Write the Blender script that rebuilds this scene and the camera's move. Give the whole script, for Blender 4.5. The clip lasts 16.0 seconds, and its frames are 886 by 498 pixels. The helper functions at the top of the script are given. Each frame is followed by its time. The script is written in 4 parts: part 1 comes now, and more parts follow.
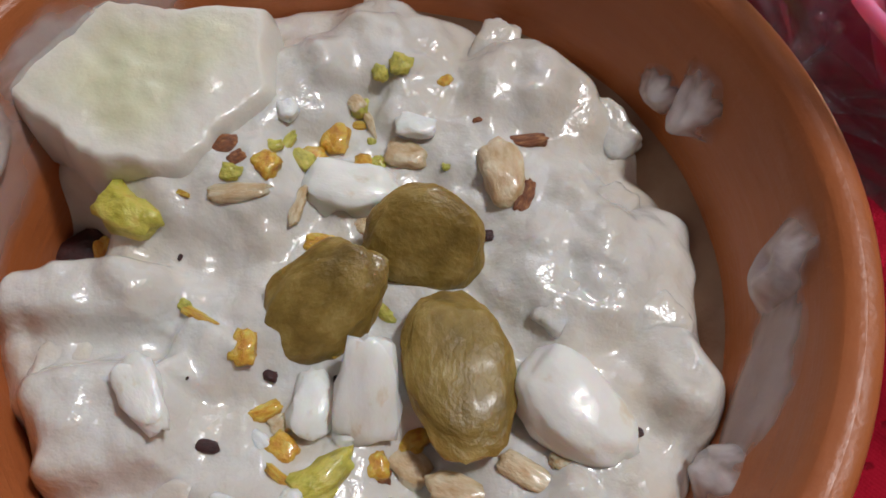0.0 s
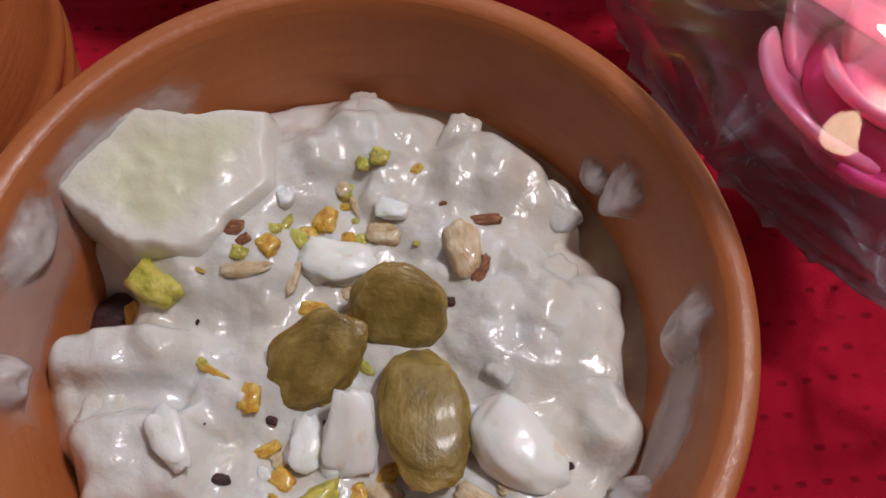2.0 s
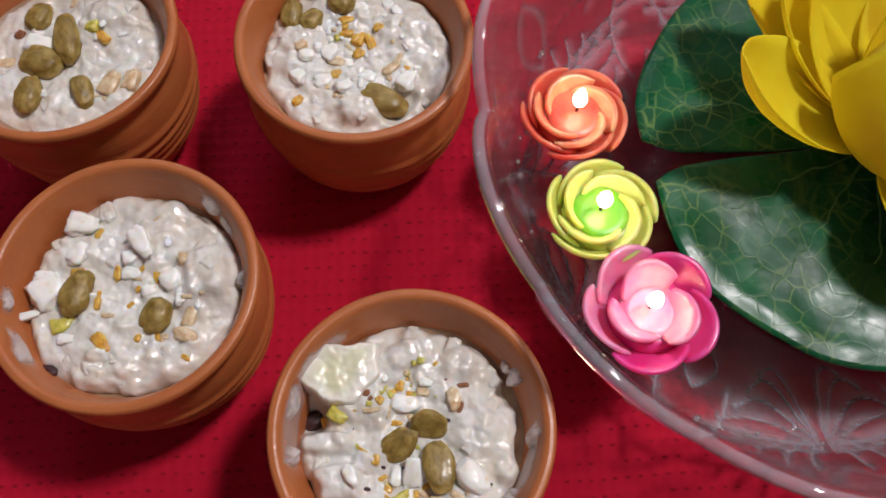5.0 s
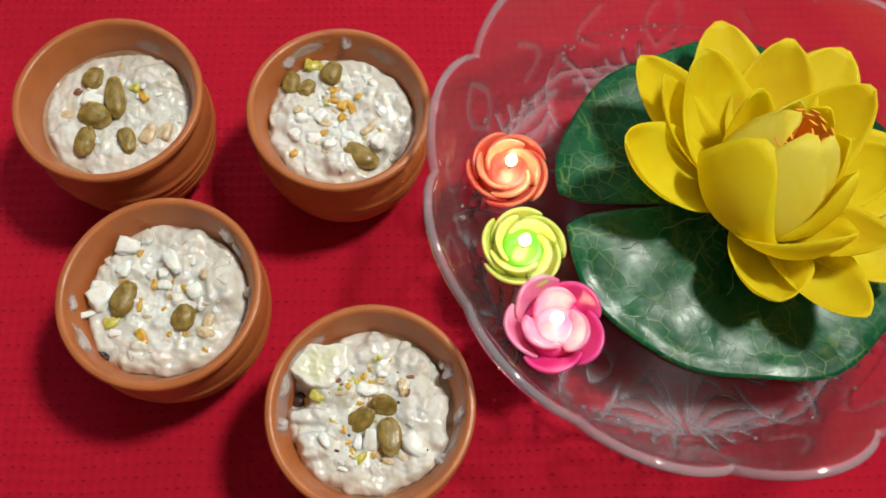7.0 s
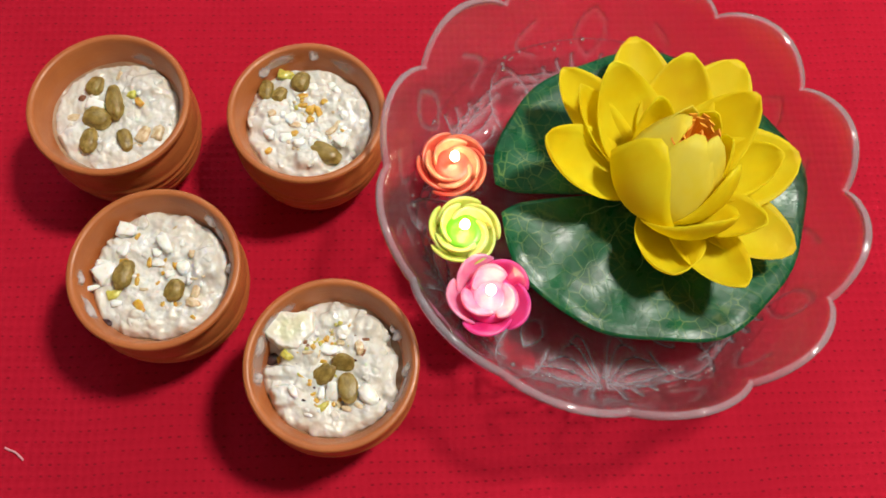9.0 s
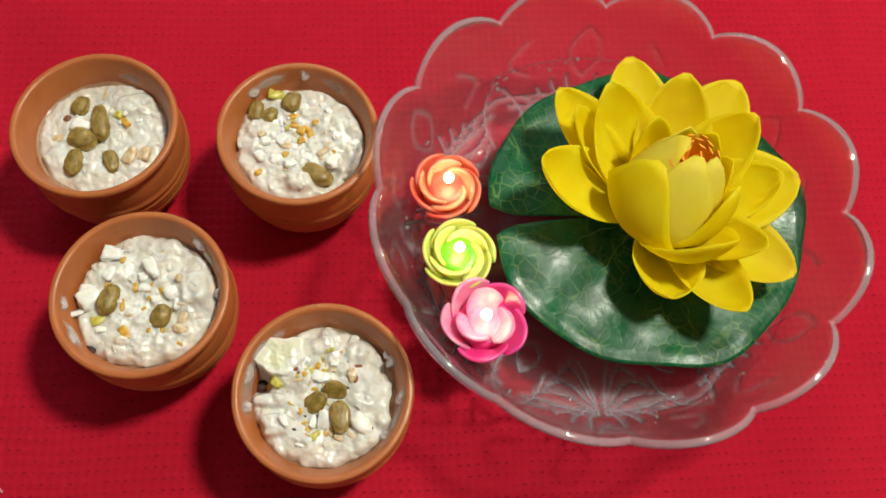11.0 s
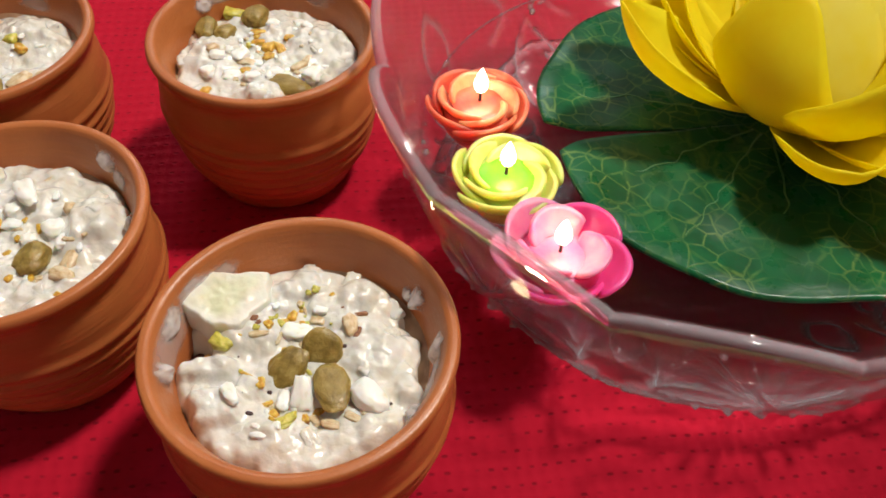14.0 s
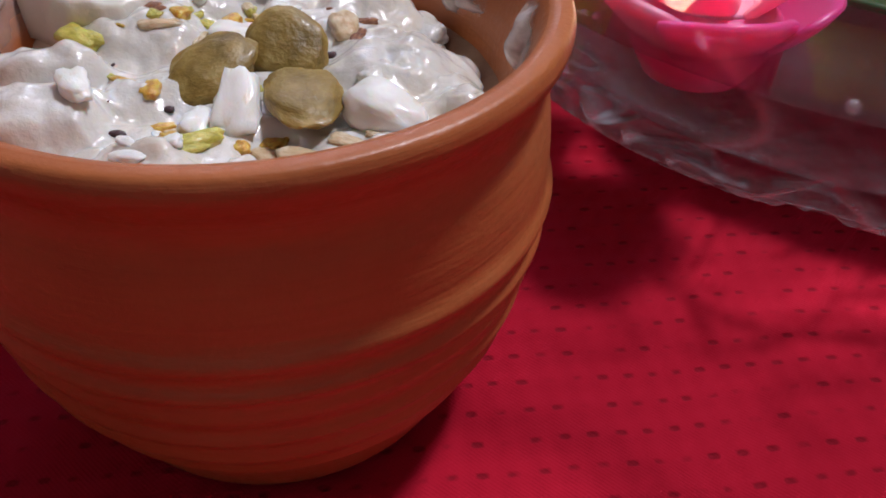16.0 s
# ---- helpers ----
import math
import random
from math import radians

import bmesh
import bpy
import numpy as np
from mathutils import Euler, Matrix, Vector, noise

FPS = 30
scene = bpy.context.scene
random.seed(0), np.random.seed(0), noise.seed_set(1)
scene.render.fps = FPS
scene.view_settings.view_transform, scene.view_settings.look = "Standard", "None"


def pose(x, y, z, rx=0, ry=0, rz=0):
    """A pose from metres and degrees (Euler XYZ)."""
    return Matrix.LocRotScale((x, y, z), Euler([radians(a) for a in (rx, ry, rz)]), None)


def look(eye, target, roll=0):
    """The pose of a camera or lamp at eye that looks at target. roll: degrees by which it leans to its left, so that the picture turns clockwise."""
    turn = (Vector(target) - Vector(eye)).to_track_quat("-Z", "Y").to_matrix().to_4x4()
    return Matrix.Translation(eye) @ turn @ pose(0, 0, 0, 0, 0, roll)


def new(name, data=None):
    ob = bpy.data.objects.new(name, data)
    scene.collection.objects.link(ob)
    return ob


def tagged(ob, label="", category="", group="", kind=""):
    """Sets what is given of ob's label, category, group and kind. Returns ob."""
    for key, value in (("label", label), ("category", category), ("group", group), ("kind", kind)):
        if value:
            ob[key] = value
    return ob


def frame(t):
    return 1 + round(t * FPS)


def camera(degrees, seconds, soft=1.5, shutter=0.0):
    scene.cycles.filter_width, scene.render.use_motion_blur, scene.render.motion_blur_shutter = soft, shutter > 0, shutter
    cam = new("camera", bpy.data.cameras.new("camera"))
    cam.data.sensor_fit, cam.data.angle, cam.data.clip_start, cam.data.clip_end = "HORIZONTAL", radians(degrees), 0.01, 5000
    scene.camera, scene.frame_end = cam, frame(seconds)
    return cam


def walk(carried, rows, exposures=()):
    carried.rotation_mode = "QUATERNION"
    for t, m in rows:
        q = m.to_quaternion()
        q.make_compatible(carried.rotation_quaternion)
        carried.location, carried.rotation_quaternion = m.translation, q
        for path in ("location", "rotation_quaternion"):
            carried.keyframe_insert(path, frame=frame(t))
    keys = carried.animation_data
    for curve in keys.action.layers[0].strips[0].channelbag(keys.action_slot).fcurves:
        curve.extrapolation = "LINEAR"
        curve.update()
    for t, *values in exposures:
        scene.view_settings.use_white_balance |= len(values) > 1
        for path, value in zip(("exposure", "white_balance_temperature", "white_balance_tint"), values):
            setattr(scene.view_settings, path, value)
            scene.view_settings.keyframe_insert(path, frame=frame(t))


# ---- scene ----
cam = camera(56.6, 16.0, soft=1.7)
# seconds, x, y, z, then the Euler angles in degrees
ROWS = [
    (0.0, 0.0045, -0.0330, 0.1318, 25.00, -1.51, -1.02),
    (0.5, 0.0054, -0.0330, 0.1332, 25.07, -1.23, -0.95),
    (1.0, 0.0058, -0.0329, 0.1360, 24.87, -1.55, -0.97),
    (1.5, 0.0076, -0.0328, 0.1412, 24.63, -1.16, -1.15),
    (2.0, 0.0080, -0.0344, 0.1510, 25.58, -1.17, -1.24),
    (2.5, 0.0090, -0.0365, 0.1697, 25.73, -0.70, -1.24),
    (3.0, 0.0150, -0.0342, 0.1943, 24.13, -0.55, -1.81),
    (3.5, 0.0169, -0.0346, 0.2199, 22.82, -0.20, -1.97),
    (4.0, 0.0178, -0.0432, 0.2585, 24.09, -1.28, -1.00),
    (4.5, 0.0048, -0.0417, 0.2935, 22.64, -0.69, -1.39),
    (7.0, 0.0169, -0.0591, 0.4202, 20.36, -2.32, 0.34),
    (7.5, 0.0320, -0.0631, 0.4362, 19.90, -2.42, 0.29),
    (8.0, 0.0286, -0.0727, 0.4552, 20.07, -2.57, 0.23),
    (8.5, 0.0308, -0.0832, 0.4693, 19.95, -2.60, 0.20),
    (9.0, 0.0364, -0.0878, 0.4845, 19.81, -2.82, 0.00),
    (9.5, 0.0341, -0.0910, 0.4829, 20.21, -2.95, -0.19),
    (12.0, 0.0333, -0.0766, 0.4538, 23.26, -3.74, -0.53),
    (12.5, 0.0324, -0.0976, 0.4024, 26.02, -3.63, -0.96),
    (13.0, 0.0340, -0.1088, 0.3723, 29.06, -3.35, -1.66),
    (13.5, 0.0229, -0.1237, 0.3228, 34.86, -3.15, -2.84),
    (14.0, 0.0242, -0.1334, 0.2603, 40.49, -1.88, -4.08),
    (14.5, 0.0182, -0.1340, 0.2188, 45.65, -1.65, -4.69),
    (15.0, 0.0163, -0.1338, 0.1650, 49.18, -1.78, -4.96),
    (15.5, 0.0192, -0.1202, 0.1383, 49.48, -1.86, -4.86),
    (16.0, 0.0169, -0.1078, 0.1132, 49.82, -1.94, -4.68),
]
EXPOSURES = [(0.0, -1.0, 6000, 12), (1.5, -1.06, 6080, 16), (3.0, -0.86, 6100, 22), (4.5, -0.76, 6100, 20), (7.0, -0.40, 6350, 2), (9.5, -0.26, 6600, 6), (12.0, -0.33, 6750, -5), (13.5, -0.22, 6750, 2), (14.5, -0.34, 6550, 13), (16.0, -0.60, 5700, 18)]
walk(cam, [(t, pose(x, y, z, rx, ry, rz)) for t, x, y, z, rx, ry, rz in ROWS], EXPOSURES)

# ---------------------------------------------------------------- light
world = bpy.data.worlds.new("room_air")
world.use_nodes = True
world.node_tree.nodes["Background"].inputs[0].default_value = (1.0, 0.93, 0.86, 1)
world.node_tree.nodes["Background"].inputs[1].default_value = 0.02
scene.world = world

lamp = bpy.data.lights.new("ceiling_light", "AREA")
lamp.shape, lamp.size, lamp.size_y, lamp.energy, lamp.color = "RECTANGLE", 0.20, 0.20, 38, (1.0, 0.95, 0.88)
new("ceiling_light", lamp).matrix_world = look((0.72, 0.34, 1.66), (0.1, 0.1, 0.0))


# ---------------------------------------------------------------- materials
def material(name, base, rough=0.5, spec=0.5):
    m = bpy.data.materials.new(name)
    m.use_nodes = True
    b = m.node_tree.nodes["Principled BSDF"]
    b.inputs["Base Color"].default_value = (*base, 1)
    b.inputs["Roughness"].default_value = rough
    b.inputs["Specular IOR Level"].default_value = spec
    return m, m.node_tree, b


def add(tree, kind, **values):
    n = tree.nodes.new(kind)
    for k, v in values.items():
        n.inputs[k.replace("_", " ")].default_value = v
    return n


def coords(tree):
    return tree.nodes.new("ShaderNodeTexCoord").outputs["Object"]


def noise_tex(tree, co, scale, detail=4.0, rough=0.55):
    n = add(tree, "ShaderNodeTexNoise", Scale=scale, Detail=detail, Roughness=rough)
    tree.links.new(co, n.inputs["Vector"])
    return n.outputs["Fac"]


def ramp(tree, fac, stops):
    n = tree.nodes.new("ShaderNodeValToRGB")
    while len(n.color_ramp.elements) < len(stops):
        n.color_ramp.elements.new(0.5)
    for e, (p, c) in zip(n.color_ramp.elements, stops):
        e.position, e.color = p, (*c, 1)
    tree.links.new(fac, n.inputs["Fac"])
    return n.outputs["Color"]


def blend(tree, a, b, fac, mode="MIX"):
    n = tree.nodes.new("ShaderNodeMix")
    n.data_type, n.blend_type = "RGBA", mode
    for s, v in ((n.inputs[0], fac), (n.inputs[6], a), (n.inputs[7], b)):
        if isinstance(v, bpy.types.NodeSocket):
            tree.links.new(v, s)
        else:
            s.default_value = v
    return n.outputs[2]


def math_node(tree, op, a, b=None):
    n = tree.nodes.new("ShaderNodeMath")
    n.operation = op
    for s, v in zip(n.inputs, (a, b)):
        if isinstance(v, bpy.types.NodeSocket):
            tree.links.new(v, s)
        elif v is not None:
            s.default_value = v
    return n.outputs[0]


def bump(tree, bsdf, height, strength, distance):
    n = add(tree, "ShaderNodeBump", Strength=strength, Distance=distance)
    tree.links.new(height, n.inputs["Height"])
    tree.links.new(n.outputs["Normal"], bsdf.inputs["Normal"])


def clay():
    m, t, b = material("terracotta", (0.42, 0.15, 0.06), 0.55)
    co = coords(t)
    big = noise_tex(t, co, 35, 5)
    fine = noise_tex(t, co, 900, 4)
    mapping = add(t, "ShaderNodeMapping", Scale=(0.08, 0.08, 1.0))
    t.links.new(co, mapping.inputs["Vector"])
    rings = noise_tex(t, mapping.outputs["Vector"], 900, 4)
    c = ramp(t, big, [(0.3, (0.41, 0.115, 0.030)), (0.55, (0.50, 0.155, 0.042)), (0.75, (0.55, 0.190, 0.060))])
    c = blend(t, c, (0.33, 0.10, 0.032, 1), math_node(t, "MULTIPLY", rings, 0.5))
    t.links.new(c, b.inputs["Base Color"])
    t.links.new(ramp(t, fine, [(0.3, (0.30,) * 3), (0.7, (0.46,) * 3)]), b.inputs["Roughness"])
    bump(t, b, math_node(t, "ADD", math_node(t, "MULTIPLY", fine, 0.6), math_node(t, "MULTIPLY", rings, 1.2)), 0.25, 0.0006)
    return m


def see_through(t, b):
    """Lets what lies behind show where the mesh's film attribute is low."""
    at = t.nodes.new("ShaderNodeAttribute")
    at.attribute_name = "film"
    t.links.new(at.outputs["Fac"], b.inputs["Alpha"])


def cream(name, light, dark, rough=0.3, film=False):
    m, t, b = material(name, light, rough)
    co = coords(t)
    c = ramp(t, noise_tex(t, co, 95, 5), [(0.38, dark), (0.60, light)])
    c = blend(t, c, (light[0] * 0.93, light[1] * 0.98, light[2] * 1.08, 1), noise_tex(t, co, 60, 2))
    t.links.new(c, b.inputs["Base Color"])
    b.inputs["Subsurface Weight"].default_value = 0.4
    b.inputs["Subsurface Radius"].default_value = (1.0, 0.7, 0.45)
    b.inputs["Subsurface Scale"].default_value = 0.002
    b.inputs["Coat Weight"].default_value = 0.6
    b.inputs["Coat Roughness"].default_value = 0.05
    if film:
        see_through(t, b)
    # curds: rounded grains of two sizes over a smooth base
    grains = add(t, "ShaderNodeTexVoronoi", Scale=330.0)
    grains.feature = "SMOOTH_F1"
    t.links.new(co, grains.inputs["Vector"])
    where = ramp(t, noise_tex(t, co, 150, 2), [(0.40, (0.0,) * 3), (0.62, (1,) * 3)])
    h = math_node(t, "ADD", noise_tex(t, co, 300, 4), math_node(t, "MULTIPLY", noise_tex(t, co, 1000, 2), 0.25))
    h = math_node(t, "SUBTRACT", h, math_node(t, "MULTIPLY", math_node(t, "MULTIPLY", grains.outputs["Distance"], where), 1.2))
    bump(t, b, h, 0.36, 0.0011)
    return m


def mottled(name, stops, scale, rough, bump_scale, bump_by, sss=0.0, coat=0.0):
    m, t, b = material(name, stops[0][1], rough)
    co = coords(t)
    info = t.nodes.new("ShaderNodeObjectInfo")
    shift = t.nodes.new("ShaderNodeVectorMath")
    t.links.new(co, shift.inputs[0])
    t.links.new(info.outputs["Random"], shift.inputs[1])
    t.links.new(ramp(t, noise_tex(t, shift.outputs[0], scale, 4), stops), b.inputs["Base Color"])
    if sss:
        b.inputs["Subsurface Weight"].default_value = sss
        b.inputs["Subsurface Radius"].default_value = (1.0, 0.6, 0.4)
        b.inputs["Subsurface Scale"].default_value = 0.003
    b.inputs["Coat Weight"].default_value = coat
    b.inputs["Coat Roughness"].default_value = 0.15
    bump(t, b, noise_tex(t, co, bump_scale, 4), 0.5, bump_by)
    return m


def cloth():
    m, t, b = material("red_cotton", (0.48, 0.010, 0.03), 0.85, 0.12)
    co = coords(t)
    turn = add(t, "ShaderNodeMapping", Rotation=(0, 0, radians(-2.5)))
    t.links.new(co, turn.inputs["Vector"])
    wob = add(t, "ShaderNodeTexNoise", Scale=18.0, Detail=2.0)
    t.links.new(turn.outputs["Vector"], wob.inputs["Vector"])
    move = t.nodes.new("ShaderNodeVectorMath")
    move.operation = "MULTIPLY_ADD"
    t.links.new(wob.outputs["Color"], move.inputs[0])
    move.inputs[1].default_value = (0.007, 0.005, 0)
    t.links.new(turn.outputs["Vector"], move.inputs[2])
    sep = t.nodes.new("ShaderNodeSeparateXYZ")
    t.links.new(move.outputs[0], sep.inputs[0])
    x = math_node(t, "SINE", math_node(t, "MULTIPLY", sep.outputs[0], 2 * math.pi / 0.0050))
    y = math_node(t, "SINE", math_node(t, "MULTIPLY", sep.outputs[1], 2 * math.pi / 0.0062))
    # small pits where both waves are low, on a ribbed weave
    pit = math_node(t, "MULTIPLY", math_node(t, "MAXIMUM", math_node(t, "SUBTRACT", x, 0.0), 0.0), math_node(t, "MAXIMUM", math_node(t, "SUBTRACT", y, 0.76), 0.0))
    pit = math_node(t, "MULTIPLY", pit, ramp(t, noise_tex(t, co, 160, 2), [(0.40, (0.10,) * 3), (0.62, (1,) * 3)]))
    thread_x = math_node(t, "SINE", math_node(t, "MULTIPLY", sep.outputs[0], 2 * math.pi / 0.0009))
    thread_y = math_node(t, "SINE", math_node(t, "MULTIPLY", sep.outputs[1], 2 * math.pi / 0.0009))
    weave = math_node(t, "MULTIPLY", thread_x, thread_y)
    c = ramp(t, noise_tex(t, co, 9, 5), [(0.3, (0.40, 0.005, 0.023)), (0.7, (0.50, 0.008, 0.031))])
    c = blend(t, c, (0.40, 0.005, 0.02, 1), math_node(t, "MULTIPLY", noise_tex(t, co, 700, 3), 0.5))
    # the shade inside the pits is put into the colour as dark red
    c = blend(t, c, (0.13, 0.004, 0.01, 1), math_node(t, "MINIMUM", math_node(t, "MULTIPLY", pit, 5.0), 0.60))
    t.links.new(c, b.inputs["Base Color"])
    h = math_node(t, "ADD", math_node(t, "MULTIPLY", pit, -5.0), math_node(t, "MULTIPLY", weave, 0.12))
    h = math_node(t, "ADD", h, math_node(t, "ADD", math_node(t, "MULTIPLY", y, 0.42), math_node(t, "MULTIPLY", x, 0.26)))
    h = math_node(t, "ADD", h, math_node(t, "MULTIPLY", noise_tex(t, co, 1200, 3), 0.35))
    bump(t, b, h, 0.7, 0.0005)
    return m


def clear(name, ior, tint, straight, shine, haze=0.0, glinted=False):
    """Clear glass or water: part of the light goes straight on, part is bent, and gloss grows towards the edge of the view."""
    m = bpy.data.materials.new(name)
    m.use_nodes = True
    t = m.node_tree
    t.nodes.remove(t.nodes["Principled BSDF"])
    bent, through_it, gloss, painted_haze = (t.nodes.new("ShaderNodeBsdf" + k) for k in ("Refraction", "Transparent", "Glossy", "Diffuse"))
    bent.inputs["IOR"].default_value = ior
    bent.inputs["Roughness"].default_value = 0.02
    gloss.inputs["Roughness"].default_value = 0.07
    for n in (bent, through_it):
        n.inputs["Color"].default_value = (*tint, 1)
    # lavender-white diffuse colour stands in for the room's haze of reflections
    painted_haze.inputs["Color"].default_value = (0.88, 0.86, 0.94, 1)
    facing = t.nodes.new("ShaderNodeLayerWeight")
    facing.inputs["Blend"].default_value = 0.5
    mirror = math_node(t, "MULTIPLY_ADD", math_node(t, "POWER", facing.outputs["Facing"], 5.0), 0.8)
    mirror.node.inputs[2].default_value = shine
    veil = haze
    if glinted:
        # pressed ridges and the rounded lip get their pale highlights painted in
        at = t.nodes.new("ShaderNodeAttribute")
        at.attribute_name = "frost"
        veil = math_node(t, "MULTIPLY_ADD", at.outputs["Fac"], 0.32)
        veil.node.inputs[2].default_value = haze
        plain_part = straight
        straight = math_node(t, "MULTIPLY_ADD", at.outputs["Fac"], -0.85)
        straight.node.inputs[2].default_value = plain_part
        wavy = add(t, "ShaderNodeBump", Strength=0.25, Distance=0.0012)
        t.links.new(noise_tex(t, coords(t), 90, 2), wavy.inputs["Height"])
        for n in (bent, gloss):
            t.links.new(wavy.outputs["Normal"], n.inputs["Normal"])

    def mixed(one, two, fac):
        n = t.nodes.new("ShaderNodeMixShader")
        t.links.new(one.outputs[0], n.inputs[1])
        t.links.new(two.outputs[0], n.inputs[2])
        if isinstance(fac, bpy.types.NodeSocket):
            t.links.new(fac, n.inputs[0])
        else:
            n.inputs[0].default_value = fac
        return n

    full = mixed(mixed(mixed(bent, through_it, straight), painted_haze, veil), gloss, mirror)
    t.links.new(full.outputs[0], t.nodes["Material Output"].inputs["Surface"])
    return m


def lily():
    m, t, b = material("lily_green", (0.02, 0.1, 0.04), 0.3, 0.22)
    co = coords(t)
    wob = add(t, "ShaderNodeTexNoise", Scale=90.0, Detail=3.0)
    t.links.new(co, wob.inputs["Vector"])
    move = t.nodes.new("ShaderNodeVectorMath")
    move.operation = "MULTIPLY_ADD"
    t.links.new(wob.outputs["Color"], move.inputs[0])
    move.inputs[1].default_value = (0.0045, 0.0045, 0.0)
    t.links.new(co, move.inputs[2])
    vor = add(t, "ShaderNodeTexVoronoi", Scale=118.0)
    vor.feature = "DISTANCE_TO_EDGE"
    t.links.new(move.outputs[0], vor.inputs["Vector"])
    fine = ramp(t, vor.outputs["Distance"], [(0.0, (1,) * 3), (0.025, (0.7,) * 3), (0.06, (0,) * 3)])
    wide = add(t, "ShaderNodeTexVoronoi", Scale=62.0)
    wide.feature = "DISTANCE_TO_EDGE"
    t.links.new(move.outputs[0], wide.inputs["Vector"])
    coarse = ramp(t, wide.outputs["Distance"], [(0.0, (1,) * 3), (0.012, (0.8,) * 3), (0.03, (0,) * 3)])
    # thin veins break off here and there, the ribs run on
    gaps = ramp(t, noise_tex(t, co, 260, 2), [(0.30, (0.1,) * 3), (0.48, (1,) * 3)])
    patch = ramp(t, noise_tex(t, co, 28, 3), [(0.38, (0.06,) * 3), (0.64, (0.8,) * 3)])
    vein = math_node(t, "MAXIMUM", math_node(t, "MULTIPLY", fine, gaps), math_node(t, "MULTIPLY", coarse, 0.35))
    base = ramp(t, noise_tex(t, co, 45, 5), [(0.3, (0.003, 0.045, 0.014)), (0.55, (0.004, 0.085, 0.030)), (0.75, (0.008, 0.12, 0.036))])
    base = blend(t, base, (0.16, 0.17, 0.03, 1), ramp(t, noise_tex(t, co, 34, 3), [(0.66, (0,) * 3), (0.78, (0.6,) * 3)]))
    c = blend(t, base, (0.15, 0.24, 0.06, 1), math_node(t, "MULTIPLY", vein, patch))
    t.links.new(c, b.inputs["Base Color"])
    t.links.new(ramp(t, noise_tex(t, co, 60, 4), [(0.35, (0.24,) * 3), (0.7, (0.44,) * 3)]), b.inputs["Roughness"])
    h = math_node(t, "ADD", math_node(t, "MULTIPLY", vein, -0.12), math_node(t, "MULTIPLY", noise_tex(t, co, 75, 2), 2.4))
    bump(t, b, h, 0.16, 0.0013)
    return m


def petal_yellow(name, deep, light):
    m, t, b = material(name, light, 0.55, 0.3)
    co = coords(t)
    c = ramp(t, noise_tex(t, co, 40, 3), [(0.35, deep), (0.65, light)])
    # an orange tint brushed over the petal backs here and there
    c = blend(t, c, (0.75, 0.36, 0.02, 1), ramp(t, noise_tex(t, co, 22, 2), [(0.58, (0,) * 3), (0.8, (0.45,) * 3)]))
    t.links.new(c, b.inputs["Base Color"])
    bump(t, b, noise_tex(t, co, 500, 3), 0.15, 0.0004)
    # thin foam lets light through
    thin = t.nodes.new("ShaderNodeBsdfTranslucent")
    t.links.new(c, thin.inputs["Color"])
    mix = t.nodes.new("ShaderNodeMixShader")
    mix.inputs[0].default_value = 0.5
    t.links.new(b.outputs[0], mix.inputs[1])
    t.links.new(thin.outputs[0], mix.inputs[2])
    t.links.new(mix.outputs[0], t.nodes["Material Output"].inputs["Surface"])
    return m


def wax(name, edge, body):
    m, t, b = material(name, body, 0.35)
    co = coords(t)
    c = ramp(t, noise_tex(t, co, 90, 3), [(0.35, body), (0.68, edge)])
    t.links.new(c, b.inputs["Base Color"])
    b.inputs["Subsurface Weight"].default_value = 0.8
    b.inputs["Subsurface Radius"].default_value = (1.0, 0.6, 0.5)
    b.inputs["Subsurface Scale"].default_value = 0.008
    b.inputs["Coat Weight"].default_value = 0.2
    bump(t, b, noise_tex(t, co, 300, 3), 0.2, 0.0006)
    return m


def plain(name, base, rough=0.6):
    m, t, b = material(name, base, rough)
    co = coords(t)
    c = ramp(t, noise_tex(t, co, 6, 5), [(0.3, tuple(v * 0.9 for v in base)), (0.7, base)])
    t.links.new(c, b.inputs["Base Color"])
    bump(t, b, noise_tex(t, co, 120, 3), 0.1, 0.002)
    return m


def glow(name, colour, strength):
    m, t, b = material(name, colour, 0.5)
    b.inputs["Emission Color"].default_value = (*colour, 1)
    b.inputs["Emission Strength"].default_value = strength
    return m


CLAY = clay()
CREAM = cream("cream_dessert", (0.77, 0.735, 0.655), (0.67, 0.57, 0.43), 0.22)
SMEAR = cream("thin_cream", (0.72, 0.66, 0.62), (0.60, 0.50, 0.44), 0.35, True)
def cream_edges(m):
    """Cream that clings to the edges of a fruit slab."""
    t = m.node_tree
    b = t.nodes["Principled BSDF"]
    at = t.nodes.new("ShaderNodeAttribute")
    at.attribute_name = "film"
    c = blend(t, b.inputs["Base Color"].links[0].from_socket, (0.78, 0.745, 0.66, 1), at.outputs["Fac"])
    t.links.new(c, b.inputs["Base Color"])
    return m


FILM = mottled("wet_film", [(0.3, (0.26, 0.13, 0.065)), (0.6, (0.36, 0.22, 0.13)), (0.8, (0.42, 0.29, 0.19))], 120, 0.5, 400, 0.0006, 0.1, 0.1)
APPLE = mottled("pale_apple", [(0.3, (0.67, 0.66, 0.44)), (0.6, (0.71, 0.69, 0.51)), (0.8, (0.75, 0.72, 0.59))], 90, 0.3, 500, 0.0004, 0.3, 0.3)
cream_edges(APPLE)
